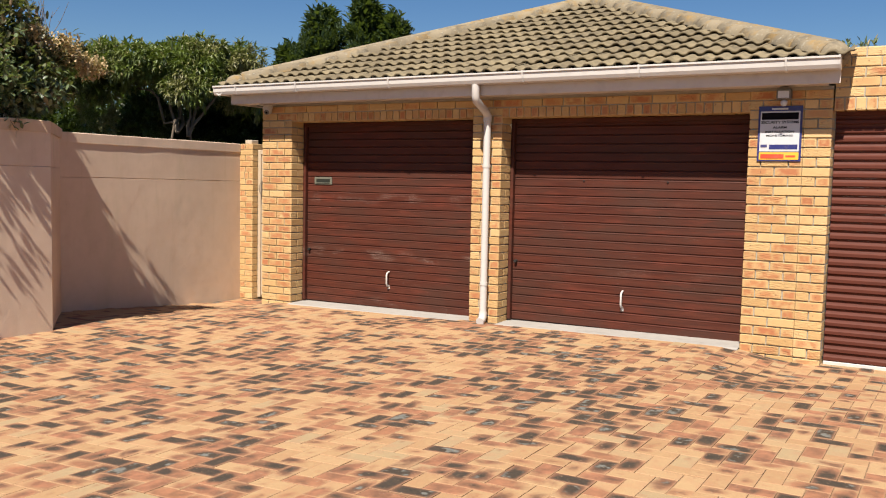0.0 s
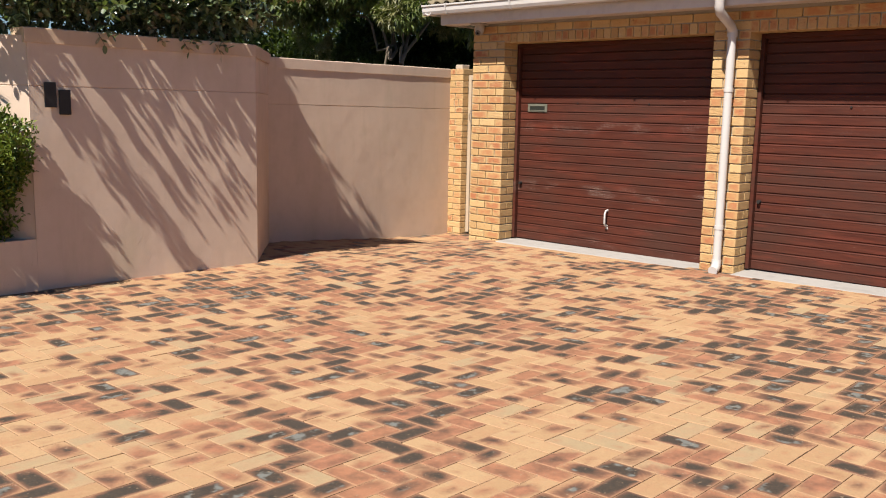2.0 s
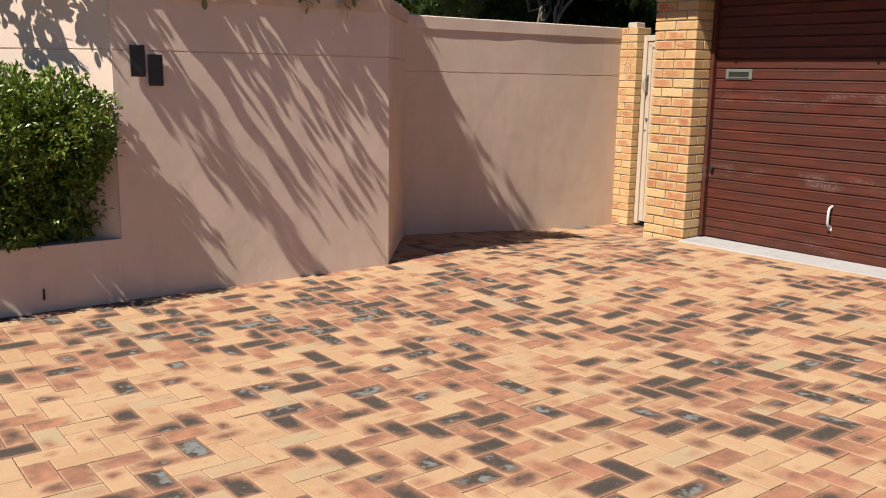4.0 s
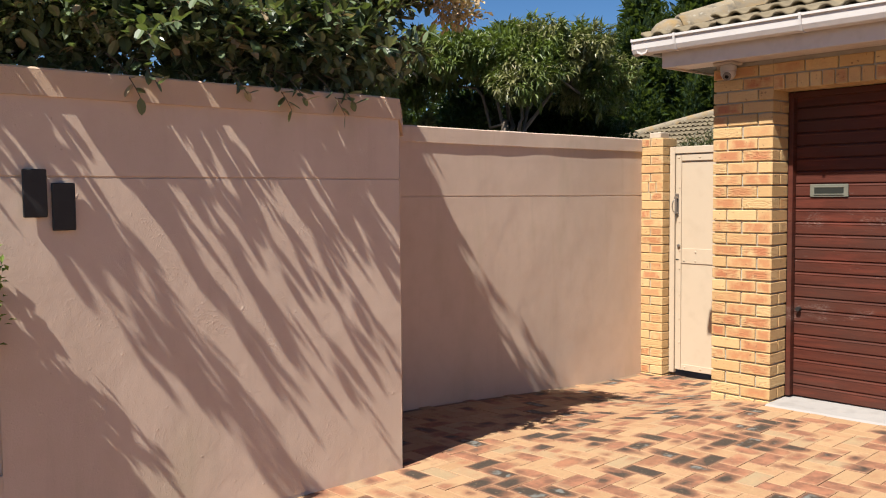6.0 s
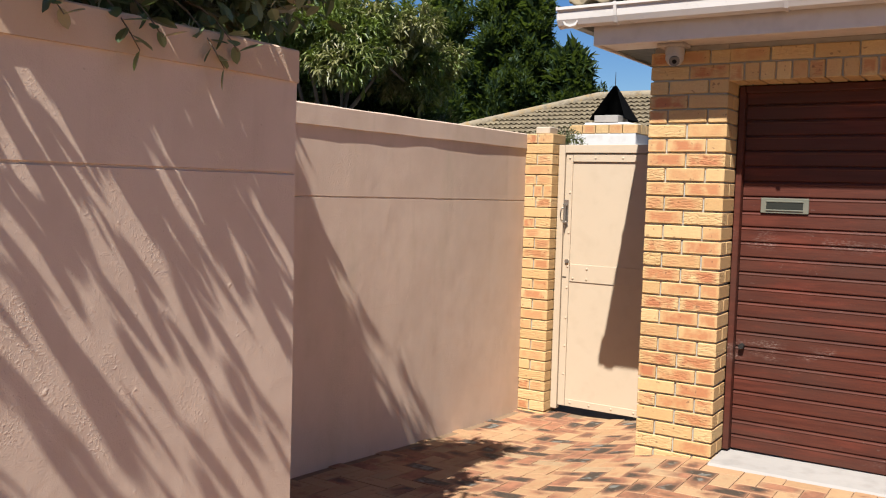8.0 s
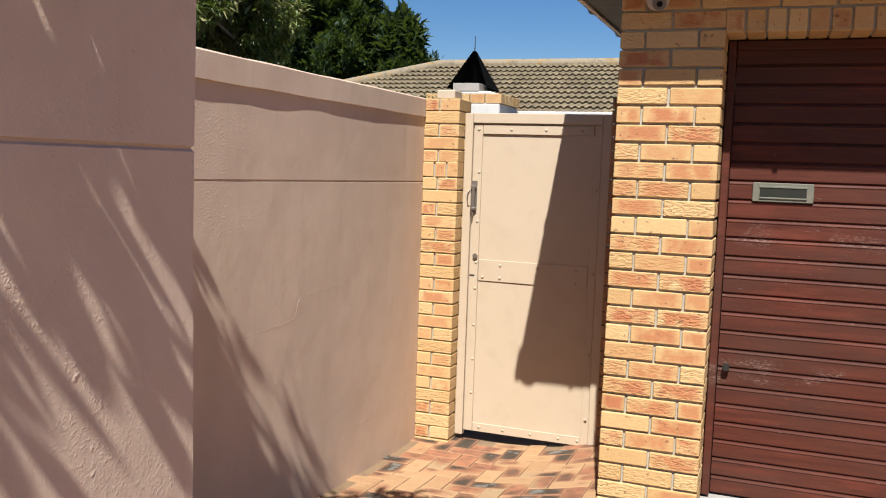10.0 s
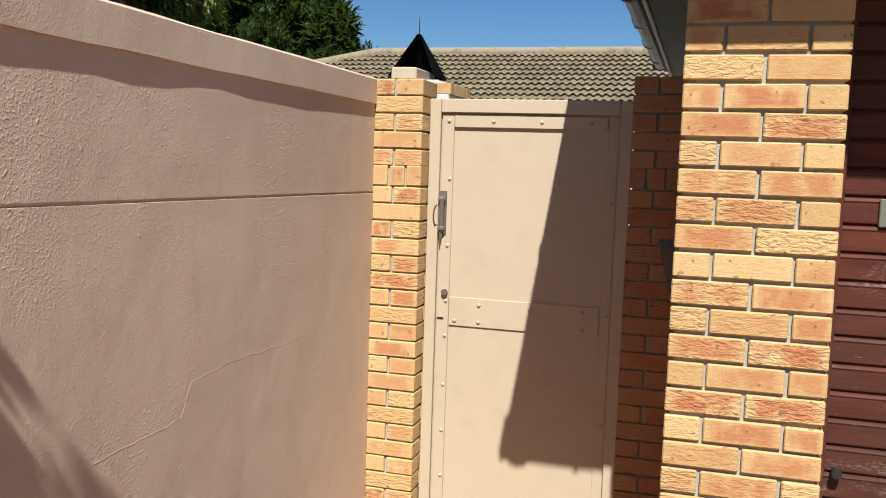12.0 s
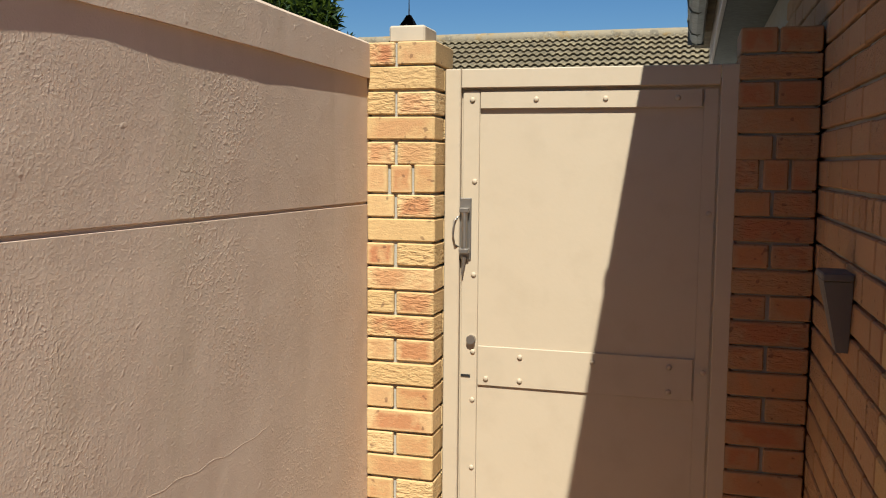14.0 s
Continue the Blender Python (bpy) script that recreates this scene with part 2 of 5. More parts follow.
def door_material():
    """Wood-grained maroon coating, sun-bleached, scuffed to pale flecks in bands."""
    n = Nodes("maroon_coated_steel", 0.55, spec=0.2)
    v = n.place((0.7, 1, 9.0))
    c = n.mix(n.ramp(n.noise(v, 3.0, 4.0, 0.6), 0.3, 0.7), (0.057, 0.0142, 0.0085), (0.094, 0.0255, 0.0145))
    g = n.place((2.0, 1, 60.0))
    c = n.mix(n.ramp(n.noise(g, 3.0, 4.0), 0.45, 0.8, 0.0, 0.55), c, (0.034, 0.010, 0.008))
    p = n.place()
    s = n.add("ShaderNodeSeparateXYZ")
    n.t.links.new(p, s.inputs[0])
    z = s.outputs[2]
    band = 0.0
    for mid, half, most in ((0.70, 0.075, 1.0), (1.36, 0.085, 0.6), (0.17, 0.06, 0.35)):
        d = n.math("ABSOLUTE", n.math("SUBTRACT", z, mid))
        band = n.math("ADD", band, n.ramp(d, half * 0.4, half, most, 0.0))
    fl = n.ramp(n.noise(n.place((0.8, 1, 2.2)), 75.0, 5.0, 0.7), 0.50, 0.57)
    area = n.ramp(n.noise(n.place((1.2, 1, 3.0)), 3.2, 3.0), 0.50, 0.68)
    # the door with the letter slot is the more battered one
    battered = n.ramp(s.outputs[0], -4.5, -4.1, 1.0, 0.2)
    wear = n.math("MULTIPLY", n.math("MULTIPLY", fl, area), n.math("MULTIPLY", n.math("MINIMUM", band, 1.0), battered))
    stray = n.math("MULTIPLY", n.ramp(n.noise(n.place((0.5, 1, 2.4)), 60.0, 4.0, 0.7), 0.66, 0.70), n.ramp(n.noise(p, 2.1, 2.0), 0.5, 0.62))
    c = n.mix(n.ramp(n.noise(n.place((0.6, 1, 1.6)), 2.4, 3.0), 0.38, 0.66, 0.0, 0.72), c, (0.056, 0.024, 0.0165))
    c = n.mix(n.ramp(n.noise(n.place((0.5, 1, 3.5)), 5.0, 4.0, 0.6), 0.54, 0.72, 0.0, 0.6), c, (0.125, 0.030, 0.018))
    c = n.mix(n.math("MULTIPLY", n.math("MAXIMUM", wear, stray), 0.62), c, (0.33, 0.25, 0.21))
    n.colour(c)
    n.rough(n.ramp(n.noise(g, 2.0, 3.0), 0.3, 0.7, 0.50, 0.70))
    n.bump(n.noise(g, 4.0, 4.0), 0.25, 0.002)
    return n.mat


def rooftile_material(island=False):
    n = Nodes("weathered_concrete_tile", 0.92, spec=0.2)
    r = n.random(island)
    v = n.coords() if island else n.shifted(r, 11.0)
    c = n.mix(n.scramble(r, 19.0), (0.215, 0.172, 0.108), (0.155, 0.122, 0.076))
    c = n.mix(n.ramp(n.noise(v, 7.0, 4.0), 0.42, 0.75, 0.0, 0.7), c, (0.069, 0.058, 0.043))
    c = n.mix(n.ramp(n.noise(v, 13.0, 3.0), 0.62, 0.74, 0.0, 0.5), c, (0.242, 0.207, 0.150))
    n.colour(c)
    n.bump(n.noise(v, 90.0, 3.0), 0.5, 0.004)
    return n.mat


def ridge_material():
    n = Nodes("lichened_ridge_tile", 0.95, spec=0.2)
    r = n.random()
    v = n.shifted(r, 9.0)
    c = n.mix(n.scramble(r, 23.0), (0.235, 0.192, 0.132), (0.170, 0.138, 0.096))
    c = n.mix(n.ramp(n.noise(v, 5.0, 4.0), 0.52, 0.66, 0.0, 0.65), c, (0.260, 0.160, 0.055))
    c = n.mix(n.ramp(n.noise(v, 8.0, 4.0, 0.65), 0.52, 0.66, 0.0, 0.7), c, (0.100, 0.088, 0.070))
    c = n.mix(n.ramp(n.noise(v, 26.0, 3.0), 0.60, 0.70, 0.0, 0.5), c, (0.330, 0.300, 0.235))
    n.colour(c)
    n.bump(n.noise(v, 60.0, 4.0), 0.6, 0.005)
    return n.mat


def leaf_material(name, dark, light, dry=None, rough=0.42, spec=0.5, olive=None, patch=1.6, share=0.95, glow=0.22):
    n = Nodes(name, rough, spec=spec)
    r = n.random(True)
    place = n.add("ShaderNodeNewGeometry").outputs["Position"]
    cloud = n.ramp(n.noise(place, patch, 3.0, 0.6), 0.35, 0.65)
    age = n.math("ADD", n.math("MULTIPLY", r, 0.55), n.math("MULTIPLY", cloud, 0.45))
    c = n.mix(age, dark, light)
    if olive:
        c = n.mix(n.ramp(n.noise(place, patch * 0.7, 2.0), 0.48, 0.60, 0.0, 0.85), c, olive)
    if dry:
        c = n.mix(n.ramp(n.scramble(r, 47.0), share - 0.03, share), c, dry)
    n.colour(c)
    b = n.b
    b.inputs["Subsurface Weight"].default_value = 0.0
    tr = n.add("ShaderNodeBsdfTranslucent")
    n.t.links.new(n.mix(0.5, c, (0.30, 0.42, 0.04)), tr.inputs[0])
    ms = n.add("ShaderNodeMixShader")
    ms.inputs[0].default_value = glow
    n.t.links.new(b.outputs[0], ms.inputs[1])
    n.t.links.new(tr.outputs[0], ms.inputs[2])
    n.t.links.new(ms.outputs[0], n.t.nodes["Material Output"].inputs[0])
    return n.mat


M_BRICK, M_MORTAR, M_PLASTER, M_DOOR = brick_material("face_brick", (0.25, 0.60, 0.12)), mortar_material(), plaster_material(), door_material()
# the same face brick, darkened and reddened to carry the passage's shade
M_BRICK_SHADE = brick_material("shade_toned_face_brick", (-0.3, 0.30, 0.35), ((0.400, 0.255, 0.135), (0.330, 0.195, 0.095)))
M_BRICK_PALE = brick_material("pale_buff_face_brick", (0.25, 0.75, 0.12), ((0.600, 0.415, 0.205), (0.500, 0.325, 0.142)))
M_COPING = plaster_material("tan_coping_plaster", (0.560, 0.405, 0.285), (0.500, 0.355, 0.245))
M_PAVER, M_PAVERS = paver_material(False), paver_material(True)
M_TILE, M_TILES, M_RIDGE = rooftile_material(), rooftile_material(True), ridge_material()
M_WHITE = paint_material("white_gutter_plastic", (0.524, 0.498, 0.472), (0.485, 0.452, 0.426), 0.35, (0.295, 0.249, 0.210), 0.3)
M_FASCIA = paint_material("white_fascia_board", (0.560, 0.505, 0.455), (0.510, 0.450, 0.400), 0.55, (0.249, 0.197, 0.164), 0.35)
M_GATE = paint_material("cream_gate_enamel", (0.455, 0.365, 0.265), (0.425, 0.335, 0.238), 0.5, (0.32, 0.25, 0.17), 0.3)
M_GREY_PLASTIC = paint_material("grey_green_plastic", (0.200, 0.205, 0.180), (0.150, 0.155, 0.130), 0.5, (0.075, 0.080, 0.060), 0.6)
# soffit darkened to grey-green: the side eave's shade is in this colour
M_SOFFIT_SHADE = paint_material("shade_dark_soffit", (0.100, 0.108, 0.086), (0.078, 0.085, 0.066), 0.7, (0.045, 0.048, 0.036), 0.4)
M_CONCRETE = paint_material("grey_cement", (0.328, 0.302, 0.276), (0.262, 0.243, 0.223), 0.9, (0.144, 0.131, 0.118), 0.5)
M_STEEL = Nodes("dull_steel", 0.42, 0.9).mat
M_STEEL.node_tree.nodes["Principled BSDF"].inputs["Base Color"].default_value = (0.33, 0.30, 0.27, 1)
M_COWL = paint_material("soot_black_steel", (0.006, 0.006, 0.006), (0.01, 0.01, 0.01), 0.95, (0.02, 0.018, 0.016), 0.2, spec=0.05)
M_BLACK = paint_material("black_paint", (0.012, 0.012, 0.012), (0.02, 0.019, 0.018), 0.5, (0.05, 0.045, 0.04), 0.3)
M_INK = paint_material("black_sign_ink", (0.004, 0.004, 0.005), (0.006, 0.006, 0.007), 0.8, (0.012, 0.012, 0.012), 0.2, spec=0.08)
M_MAIL = paint_material("grey_green_metal", (0.130, 0.130, 0.100), (0.105, 0.105, 0.080), 0.45)
M_SLAT = paint_material("maroon_roller_steel", (0.098, 0.026, 0.016), (0.078, 0.021, 0.013), 0.5, (0.034, 0.012, 0.009), 0.4, (0.6, 1, 4), spec=0.2)
M_CAP = paint_material("pale_mortar_cap", (0.45, 0.37, 0.28), (0.38, 0.31, 0.23), 0.9, (0.25, 0.2, 0.15), 0.4)
M_BOX = paint_material("dark_grey_box_enamel", (0.10, 0.095, 0.09), (0.13, 0.12, 0.11), 0.55)
M_SLOT = paint_material("dark_slot_metal", (0.024, 0.026, 0.021), (0.018, 0.019, 0.016), 0.7, (0.045, 0.044, 0.036), 0.2, spec=0.12)
M_BARK = paint_material("grey_bark", (0.17, 0.13, 0.095), (0.09, 0.07, 0.05), 0.9, (0.04, 0.03, 0.02), 0.6)
M_SOIL = paint_material("dark_garden_soil", (0.06, 0.045, 0.03), (0.035, 0.026, 0.018), 0.95)
M_SAND = paint_material("joint_sand", (0.236, 0.157, 0.092), (0.164, 0.108, 0.062), 0.95, (0.066, 0.046, 0.033), 0.5)
M_SIGN = paint_material("white_sign_enamel", (0.511, 0.511, 0.524), (0.485, 0.485, 0.505), 0.35)
M_BLUE = paint_material("dark_blue_enamel", (0.02, 0.025, 0.12), (0.025, 0.03, 0.14), 0.35)
M_RED = paint_material("red_enamel", (0.62, 0.07, 0.03), (0.55, 0.06, 0.03), 0.35)
M_YELLOW = paint_material("yellow_enamel", (0.75, 0.42, 0.05), (0.7, 0.38, 0.05), 0.35)
M_GLASS = Nodes("dark_lens_glass", 0.08, 0.0, 0.6).mat
M_GLASS.node_tree.nodes["Principled BSDF"].inputs["Base Color"].default_value = (0.05, 0.05, 0.055, 1)
M_WHITEWASH = paint_material("whitewashed_brick", (0.524, 0.511, 0.491), (0.485, 0.465, 0.439), 0.8, (0.295, 0.229, 0.183), 0.4)
M_LEAF_SHRUB = leaf_material("grey_green_shrub_leaf", (0.016, 0.030, 0.013), (0.185, 0.235, 0.128), (0.36, 0.28, 0.18), 0.30, 0.6)
M_LEAF_TREE = leaf_material("bright_tree_leaf", (0.010, 0.019, 0.006), (0.150, 0.200, 0.040), (0.24, 0.22, 0.10), olive=(0.175, 0.160, 0.068))
M_LEAF_HEDGE = leaf_material("hedge_leaf", (0.016, 0.032, 0.006), (0.20, 0.27, 0.030), patch=9.0, glow=0.12)
M_LEAF_CONIFER = leaf_material("conifer_needle", (0.008, 0.020, 0.010), (0.034, 0.062, 0.022), None, 0.6, 0.3)
M_LEAF_BROWNING = leaf_material("browning_shrub_leaf", (0.026, 0.032, 0.014), (0.150, 0.140, 0.078), (0.22, 0.15, 0.09), 0.45, 0.4, share=0.90)
M_LEAF_DRY = leaf_material("dry_flower_head", (0.36, 0.25, 0.14), (0.58, 0.45, 0.28), None, 0.8, 0.2)
M_CAMERA_WHITE = paint_material("off_white_camera_shell", (0.407, 0.360, 0.321), (0.367, 0.328, 0.288), 0.4)


# ---- mesh helpers ----
def mesh_of(bm, name, material, smooth=False):
    me = bpy.data.meshes.new(name)
    bm.to_mesh(me)
    bm.free()
    me.materials.append(material)
    if smooth:
        me.shade_smooth()
    return me


def part(name, bm, material, parent=None, label="", smooth=False):
    """One bmesh as one object, under a thing or a part."""
    ob = new(name, mesh_of(bm, name, material, smooth))
    if parent is not None:
        ob.parent = parent
    return tagged(ob, label)


def empty(name, label, category, at=(0, 0, 0), group="", kind=""):
    ob = new(name)
    ob.matrix_world = pose(*at)
    return tagged(ob, label, category, group, kind)


def box(x0, y0, z0, x1, y1, z1, bevel=0.0, bm=None):
    bm = bm or bmesh.new()
    m = Matrix.LocRotScale(((x0 + x1) / 2, (y0 + y1) / 2, (z0 + z1) / 2), None, (x1 - x0, y1 - y0, z1 - z0))
    made = bmesh.ops.create_cube(bm, size=1, matrix=m)["verts"]
    if bevel:
        edges = {e for v in made for e in v.link_edges}
        bmesh.ops.bevel(bm, geom=list(edges), offset=bevel, segments=1, affect="EDGES")
    return bm


def tube(path, radius, sides=12, bm=None, taper=None):
    """A round bar or pipe along points."""
    bm = bm or bmesh.new()
    pts = [Vector(p) for p in path]
    rings = []
    side = None
    for i, p in enumerate(pts):
        d = (pts[min(i + 1, len(pts) - 1)] - pts[max(i - 1, 0)]).normalized()
        if side is None:
            side = d.orthogonal().normalized()
        side = (side - d * side.dot(d)).normalized()
        up = d.cross(side)
        r = radius if taper is None else radius + (taper - radius) * i / (len(pts) - 1)
        rings.append([bm.verts.new(p + r * (math.cos(a) * side + math.sin(a) * up)) for a in (2 * math.pi * k / sides for k in range(sides))])
    for a, b in zip(rings, rings[1:]):
        for k in range(sides):
            bm.faces.new((a[k], a[(k + 1) % sides], b[(k + 1) % sides], b[k]))
    for ring, turn in ((rings[0], -1), (rings[-1], 1)):
        bm.faces.new([bm.verts.new(v.co) for v in ring][::turn])
    return bm


def extrude_profile(profile, axis_from, axis_to, bm=None):
    """A profile of (y, z) points swept along x from one x to the other, closed."""
    bm = bm or bmesh.new()
    a = [bm.verts.new((axis_from, y, z)) for y, z in profile]
    b = [bm.verts.new((axis_to, y, z)) for y, z in profile]
    k = len(profile)
    for i in range(k):
        bm.faces.new((a[i], a[(i + 1) % k], b[(i + 1) % k], b[i]))
    bm.faces.new(a[::-1])
    bm.faces.new(b)
    bmesh.ops.recalc_face_normals(bm, faces=bm.faces)
    return bm


def prism(outline, z0, z1, bm=None):
    """An outline of (x, y) points raised from z0 to z1."""
    bm = bm or bmesh.new()
    a = [bm.verts.new((x, y, z0)) for x, y in outline]
    b = [bm.verts.new((x, y, z1)) for x, y in outline]
    k = len(outline)
    for i in range(k):
        bm.faces.new((a[i], a[(i + 1) % k], b[(i + 1) % k], b[i]))
    bm.faces.new(a[::-1])
    bm.faces.new(b)
    bmesh.ops.recalc_face_normals(bm, faces=bm.faces)
    return bm


def wall_sheet(p, q, z0, z1, thick, step, depth, seed=0.0, bm=None, grooves=(), skew=0.0):
    """A plastered wall between two ground points: its face is p to q (to the right hand of the way lies the wall's back), slightly uneven."""
    bm = bm or bmesh.new()
    p, q = Vector((*p, 0)), Vector((*q, 0))
    d = (q - p).normalized()
    n = Vector((d.y, -d.x, 0))
    cols = max(2, round((q - p).length / step))
    zs = sorted({z0 + (z1 - z0) * i / max(2, round((z1 - z0) / step)) for i in range(max(2, round((z1 - z0) / step)) + 1)} | {g + o for g in grooves for o in (-0.0055, -0.0025, 0.0025, 0.0055)})
    grid = []
    for i in range(cols + 1):
        base = p + (q - p) * i / cols
        row = []
        for z in zs:
            w = noise.noise((base.x * 1.3 + seed, base.y * 1.3, z * 1.3)) * depth
            cut = 0.0
            for g in grooves:
                cut = 0.007 if abs(z - g) < 0.004 else cut
            rise = skew * i / cols if z0 + 0.05 < z < z1 - 0.05 else 0.0
            row.append(bm.verts.new(base + n * (w - cut) * -1 + Vector((0, 0, z + rise + (0.004 * noise.noise((base.x * 2, base.y * 2, 5.0)) if cut else 0)))))
        grid.append(row)
    for a, b in zip(grid, grid[1:]):
        for i in range(len(zs) - 1):
            bm.faces.new((a[i], b[i], b[i + 1], a[i + 1]))
    back = [[bm.verts.new(e + n * thick) for e in (Vector((*c[0].co.xy, z0)), Vector((*c[-1].co.xy, z1)))] for c in (grid[0], grid[-1])]
    bm.faces.new((back[1][0], back[0][0], back[0][1], back[1][1]))
    bm.faces.new((grid[0][-1], *[c[-1] for c in grid[1:]], back[1][1], back[0][1]))
    bm.faces.new((grid[0][0], back[0][0], back[1][0], *[c[0] for c in grid[:0:-1]]))
    bm.faces.new((*grid[0], back[0][1], back[0][0]))
    bm.faces.new((*grid[-1][::-1], back[1][0], back[1][1]))
    bmesh.ops.recalc_face_normals(bm, faces=bm.faces)
    return bm


def ease(a, b, v):
    t = min(max((v - a) / (b - a), 0.0), 1.0)
    return t * t * (3 - 2 * t)


def lay(x, y):
    """Height of the paving: it rises to the garage sills, falls towards the gate and dips by the roller door."""
    h = 0.038 * (min(max(x, -5.35), -2.0) + 5.35) + 0.022 * ease(-6.0, -7.6, x)
    sill = 0.073 + 0.0115 * (min(max(x, -7.0), -2.2) + 7.0)
    h += (sill - h) * ease(4.4, 7.6, y) * ease(-7.65, -6.95, x)
    h -= 0.155 * ease(5.4, 8.9, y) * ease(-7.15, -8.2, x)
    return h - 0.085 * ease(-1.95, -1.15, x) * ease(5.6, 7.6, y)



# ---- ground and paving ----
PX, PY = 0.222, 0.111


def ground_sheet():
    bm = bmesh.new()
    xs = [-400, -60, -20, -12] + [-9.0 + 0.125 * i for i in range(115)] + [8, 20, 60, 400]
    ys = [-400, -60, -20, -8] + [-3 + 0.125 * i for i in range(101)] + [14, 20, 60, 400]
    grid = [[bm.verts.new((x, y, lay(x, y) - 0.0075 - (0.12 if y > 9.6 or x < max(-9.0, -7.9 - 1.16 * max(y - 5.1, 0.0)) else 0))) for y in ys] for x in xs]
    for a, b in zip(grid, grid[1:]):
        for i in range(len(ys) - 1):
            bm.faces.new((a[i], b[i], b[i + 1], a[i + 1]))
    return part("ground", bm, M_SAND)


ground = tagged(ground_sheet(), "sandy bedding ground under the driveway", "ground", kind="structure")

# herringbone of pavers along and across the drive, two-by-one bricks
X_EDGE, Y_EDGE = (-8.70, 5.2), (-2.6, 9.0)


def paver_cells():
    """Centres and turns of a two-to-one herringbone."""
    u = PY
    cells = []
    for i in range(-60, 120):
        for j in range(-60, 120):
            k = (i - j) % 4
            if k == 0:
                cells.append((i + 1.0, j + 0.5, 0))
            elif k == 3:
                cells.append((i + 0.5, j + 1.0, 1))
    out = []
    for a, b, turned in cells:
        x, y = X_EDGE[0] + u * a, Y_EDGE[0] + u * b
        if X_EDGE[0] - 0.05 < x < X_EDGE[1] and Y_EDGE[0] < y < Y_EDGE[1]:
            out.append((x, y, turned))
    return out


def on_drive(x, y):
    """Courses run on under the walls' feet, so that no ragged edge shows."""
    if y > 5.1 and x < -7.86 - (y - 5.1) * 1.16 and y < 6.1:
        return False
    if y <= 5.1 and x < -7.86:
        return False
    return x > -8.9 and (y < far_edge(x) + 0.03)


def far_edge(x):
    """Where the pavers are cut off towards the garage."""
    if x < X_SIDE + 0.02:
        return 9.2
    if X_D1 < x < X_MID or X_D2 < x < X_RIGHT:
        return 7.727
    return 7.812 if x < X_ROLL else 7.93


def paver_shape():
    c = 0.003
    hx, hy, t = PX / 2 - 0.0018, PY / 2 - 0.0018, 0.05
    top = [(-hx + c, -hy + c, 0), (hx - c, -hy + c, 0), (hx - c, hy - c, 0), (-hx + c, hy - c, 0)]
    mid = [(-hx, -hy, -c * 0.7), (hx, -hy, -c * 0.7), (hx, hy, -c * 0.7), (-hx, hy, -c * 0.7)]
    low = [(-hx, -hy, -t), (hx, -hy, -t), (hx, hy, -t), (-hx, hy, -t)]
    faces = [(0, 1, 2, 3)]
    for k in range(4):
        n = (k + 1) % 4
        faces += [(4 + k, 4 + n, n, k), (8 + k, 8 + n, 4 + n, 4 + k)]
    return np.array(top + mid + low), faces


def paver_mesh(name, places, material):
    verts, faces = paver_shape()
    uv = np.stack([verts[:, 0] / PX + 0.5, verts[:, 1] / PY + 0.5], 1)
    all_v, all_f, all_uv = [], [], []
    for n, (x, y, z, turned, tx, ty) in enumerate(places):
        v = verts.copy()
        if turned:
            v = np.stack([-v[:, 1], v[:, 0], v[:, 2]], 1)
        v[:, 1] = np.minimum(v[:, 1], far_edge(x) - y)
        v[:, 2] += v[:, 0] * tx + v[:, 1] * ty
        all_v.append(v + (x, y, z))
        all_f += [tuple(i + 12 * n for i in f) for f in faces]
    me = bpy.data.meshes.new(name)
    me.from_pydata(np.concatenate(all_v).tolist(), [], all_f)
    layer = me.uv_layers.new(name="UVMap")
    idx = np.zeros(len(me.loops), dtype=np.int32)
    me.loops.foreach_get("vertex_index", idx)
    layer.data.foreach_set("uv", uv[idx % 12].ravel().astype(np.float32))
    me.materials.append(material)
    return me


def build_paving():
    rng = random.Random(4)
    paving = empty("paving", "herringbone driveway of flashed buff, rust and charcoal clay pavers", "paving", kind="structure")
    near, rest = [], []
    cells = [c for c in paver_cells() if on_drive(c[0], c[1])]
    ranked = sorted(cells, key=lambda c: (c[0] + 4.9) ** 2 + (c[1] - 3.9) ** 2)
    chosen = {(c[0], c[1]) for c in ranked[:290]}
    one = paver_mesh("paver", [(0, 0, 0, 0, 0, 0)], M_PAVER)
    for x, y, turned in cells:
        e = 0.05
        tx, ty = (lay(x + e, y) - lay(x - e, y)) / (2 * e), (lay(x, y + e) - lay(x, y - e)) / (2 * e)
        tx, ty = tx + rng.gauss(0, 0.004), ty + rng.gauss(0, 0.004)
        z = lay(x, y) + rng.gauss(0, 0.0009)
        if (x, y) in chosen:
            near.append((x, y, z, turned, tx, ty))
        else:
            rest.append((x, y, z, turned, tx, ty))
    for x, y, z, turned, tx, ty in near:
        ob = new("paver", one)
        ob.parent = paving
        ob.matrix_world = Matrix.Translation((x, y, z)) @ Euler((math.atan(ty), -math.atan(tx), 0)).to_matrix().to_4x4() @ pose(0, 0, 0, 0, 0, 90 if turned else 0)
    field = new("paver_field", paver_mesh("paver_field", rest, M_PAVERS))
    field.parent = paving
    tagged(field, "wide field of flashed clay pavers", kind="stuff")


# ---- brickwork ----
BL, BH, BD, JOINT, COURSE = 0.222, 0.073, 0.106, 0.010, 0.0832
BRICK_MESH = {}


def brick_mesh(lx, ly, lz, material=None):
    material = material or M_BRICK
    key = (round(lx, 3), round(ly, 3), round(lz, 3), material.name)
    if key not in BRICK_MESH:
        BRICK_MESH[key] = mesh_of(box(-lx / 2, -ly / 2, -lz / 2, lx / 2, ly / 2, lz / 2, 0.004), "brick", material)
    return BRICK_MESH[key]


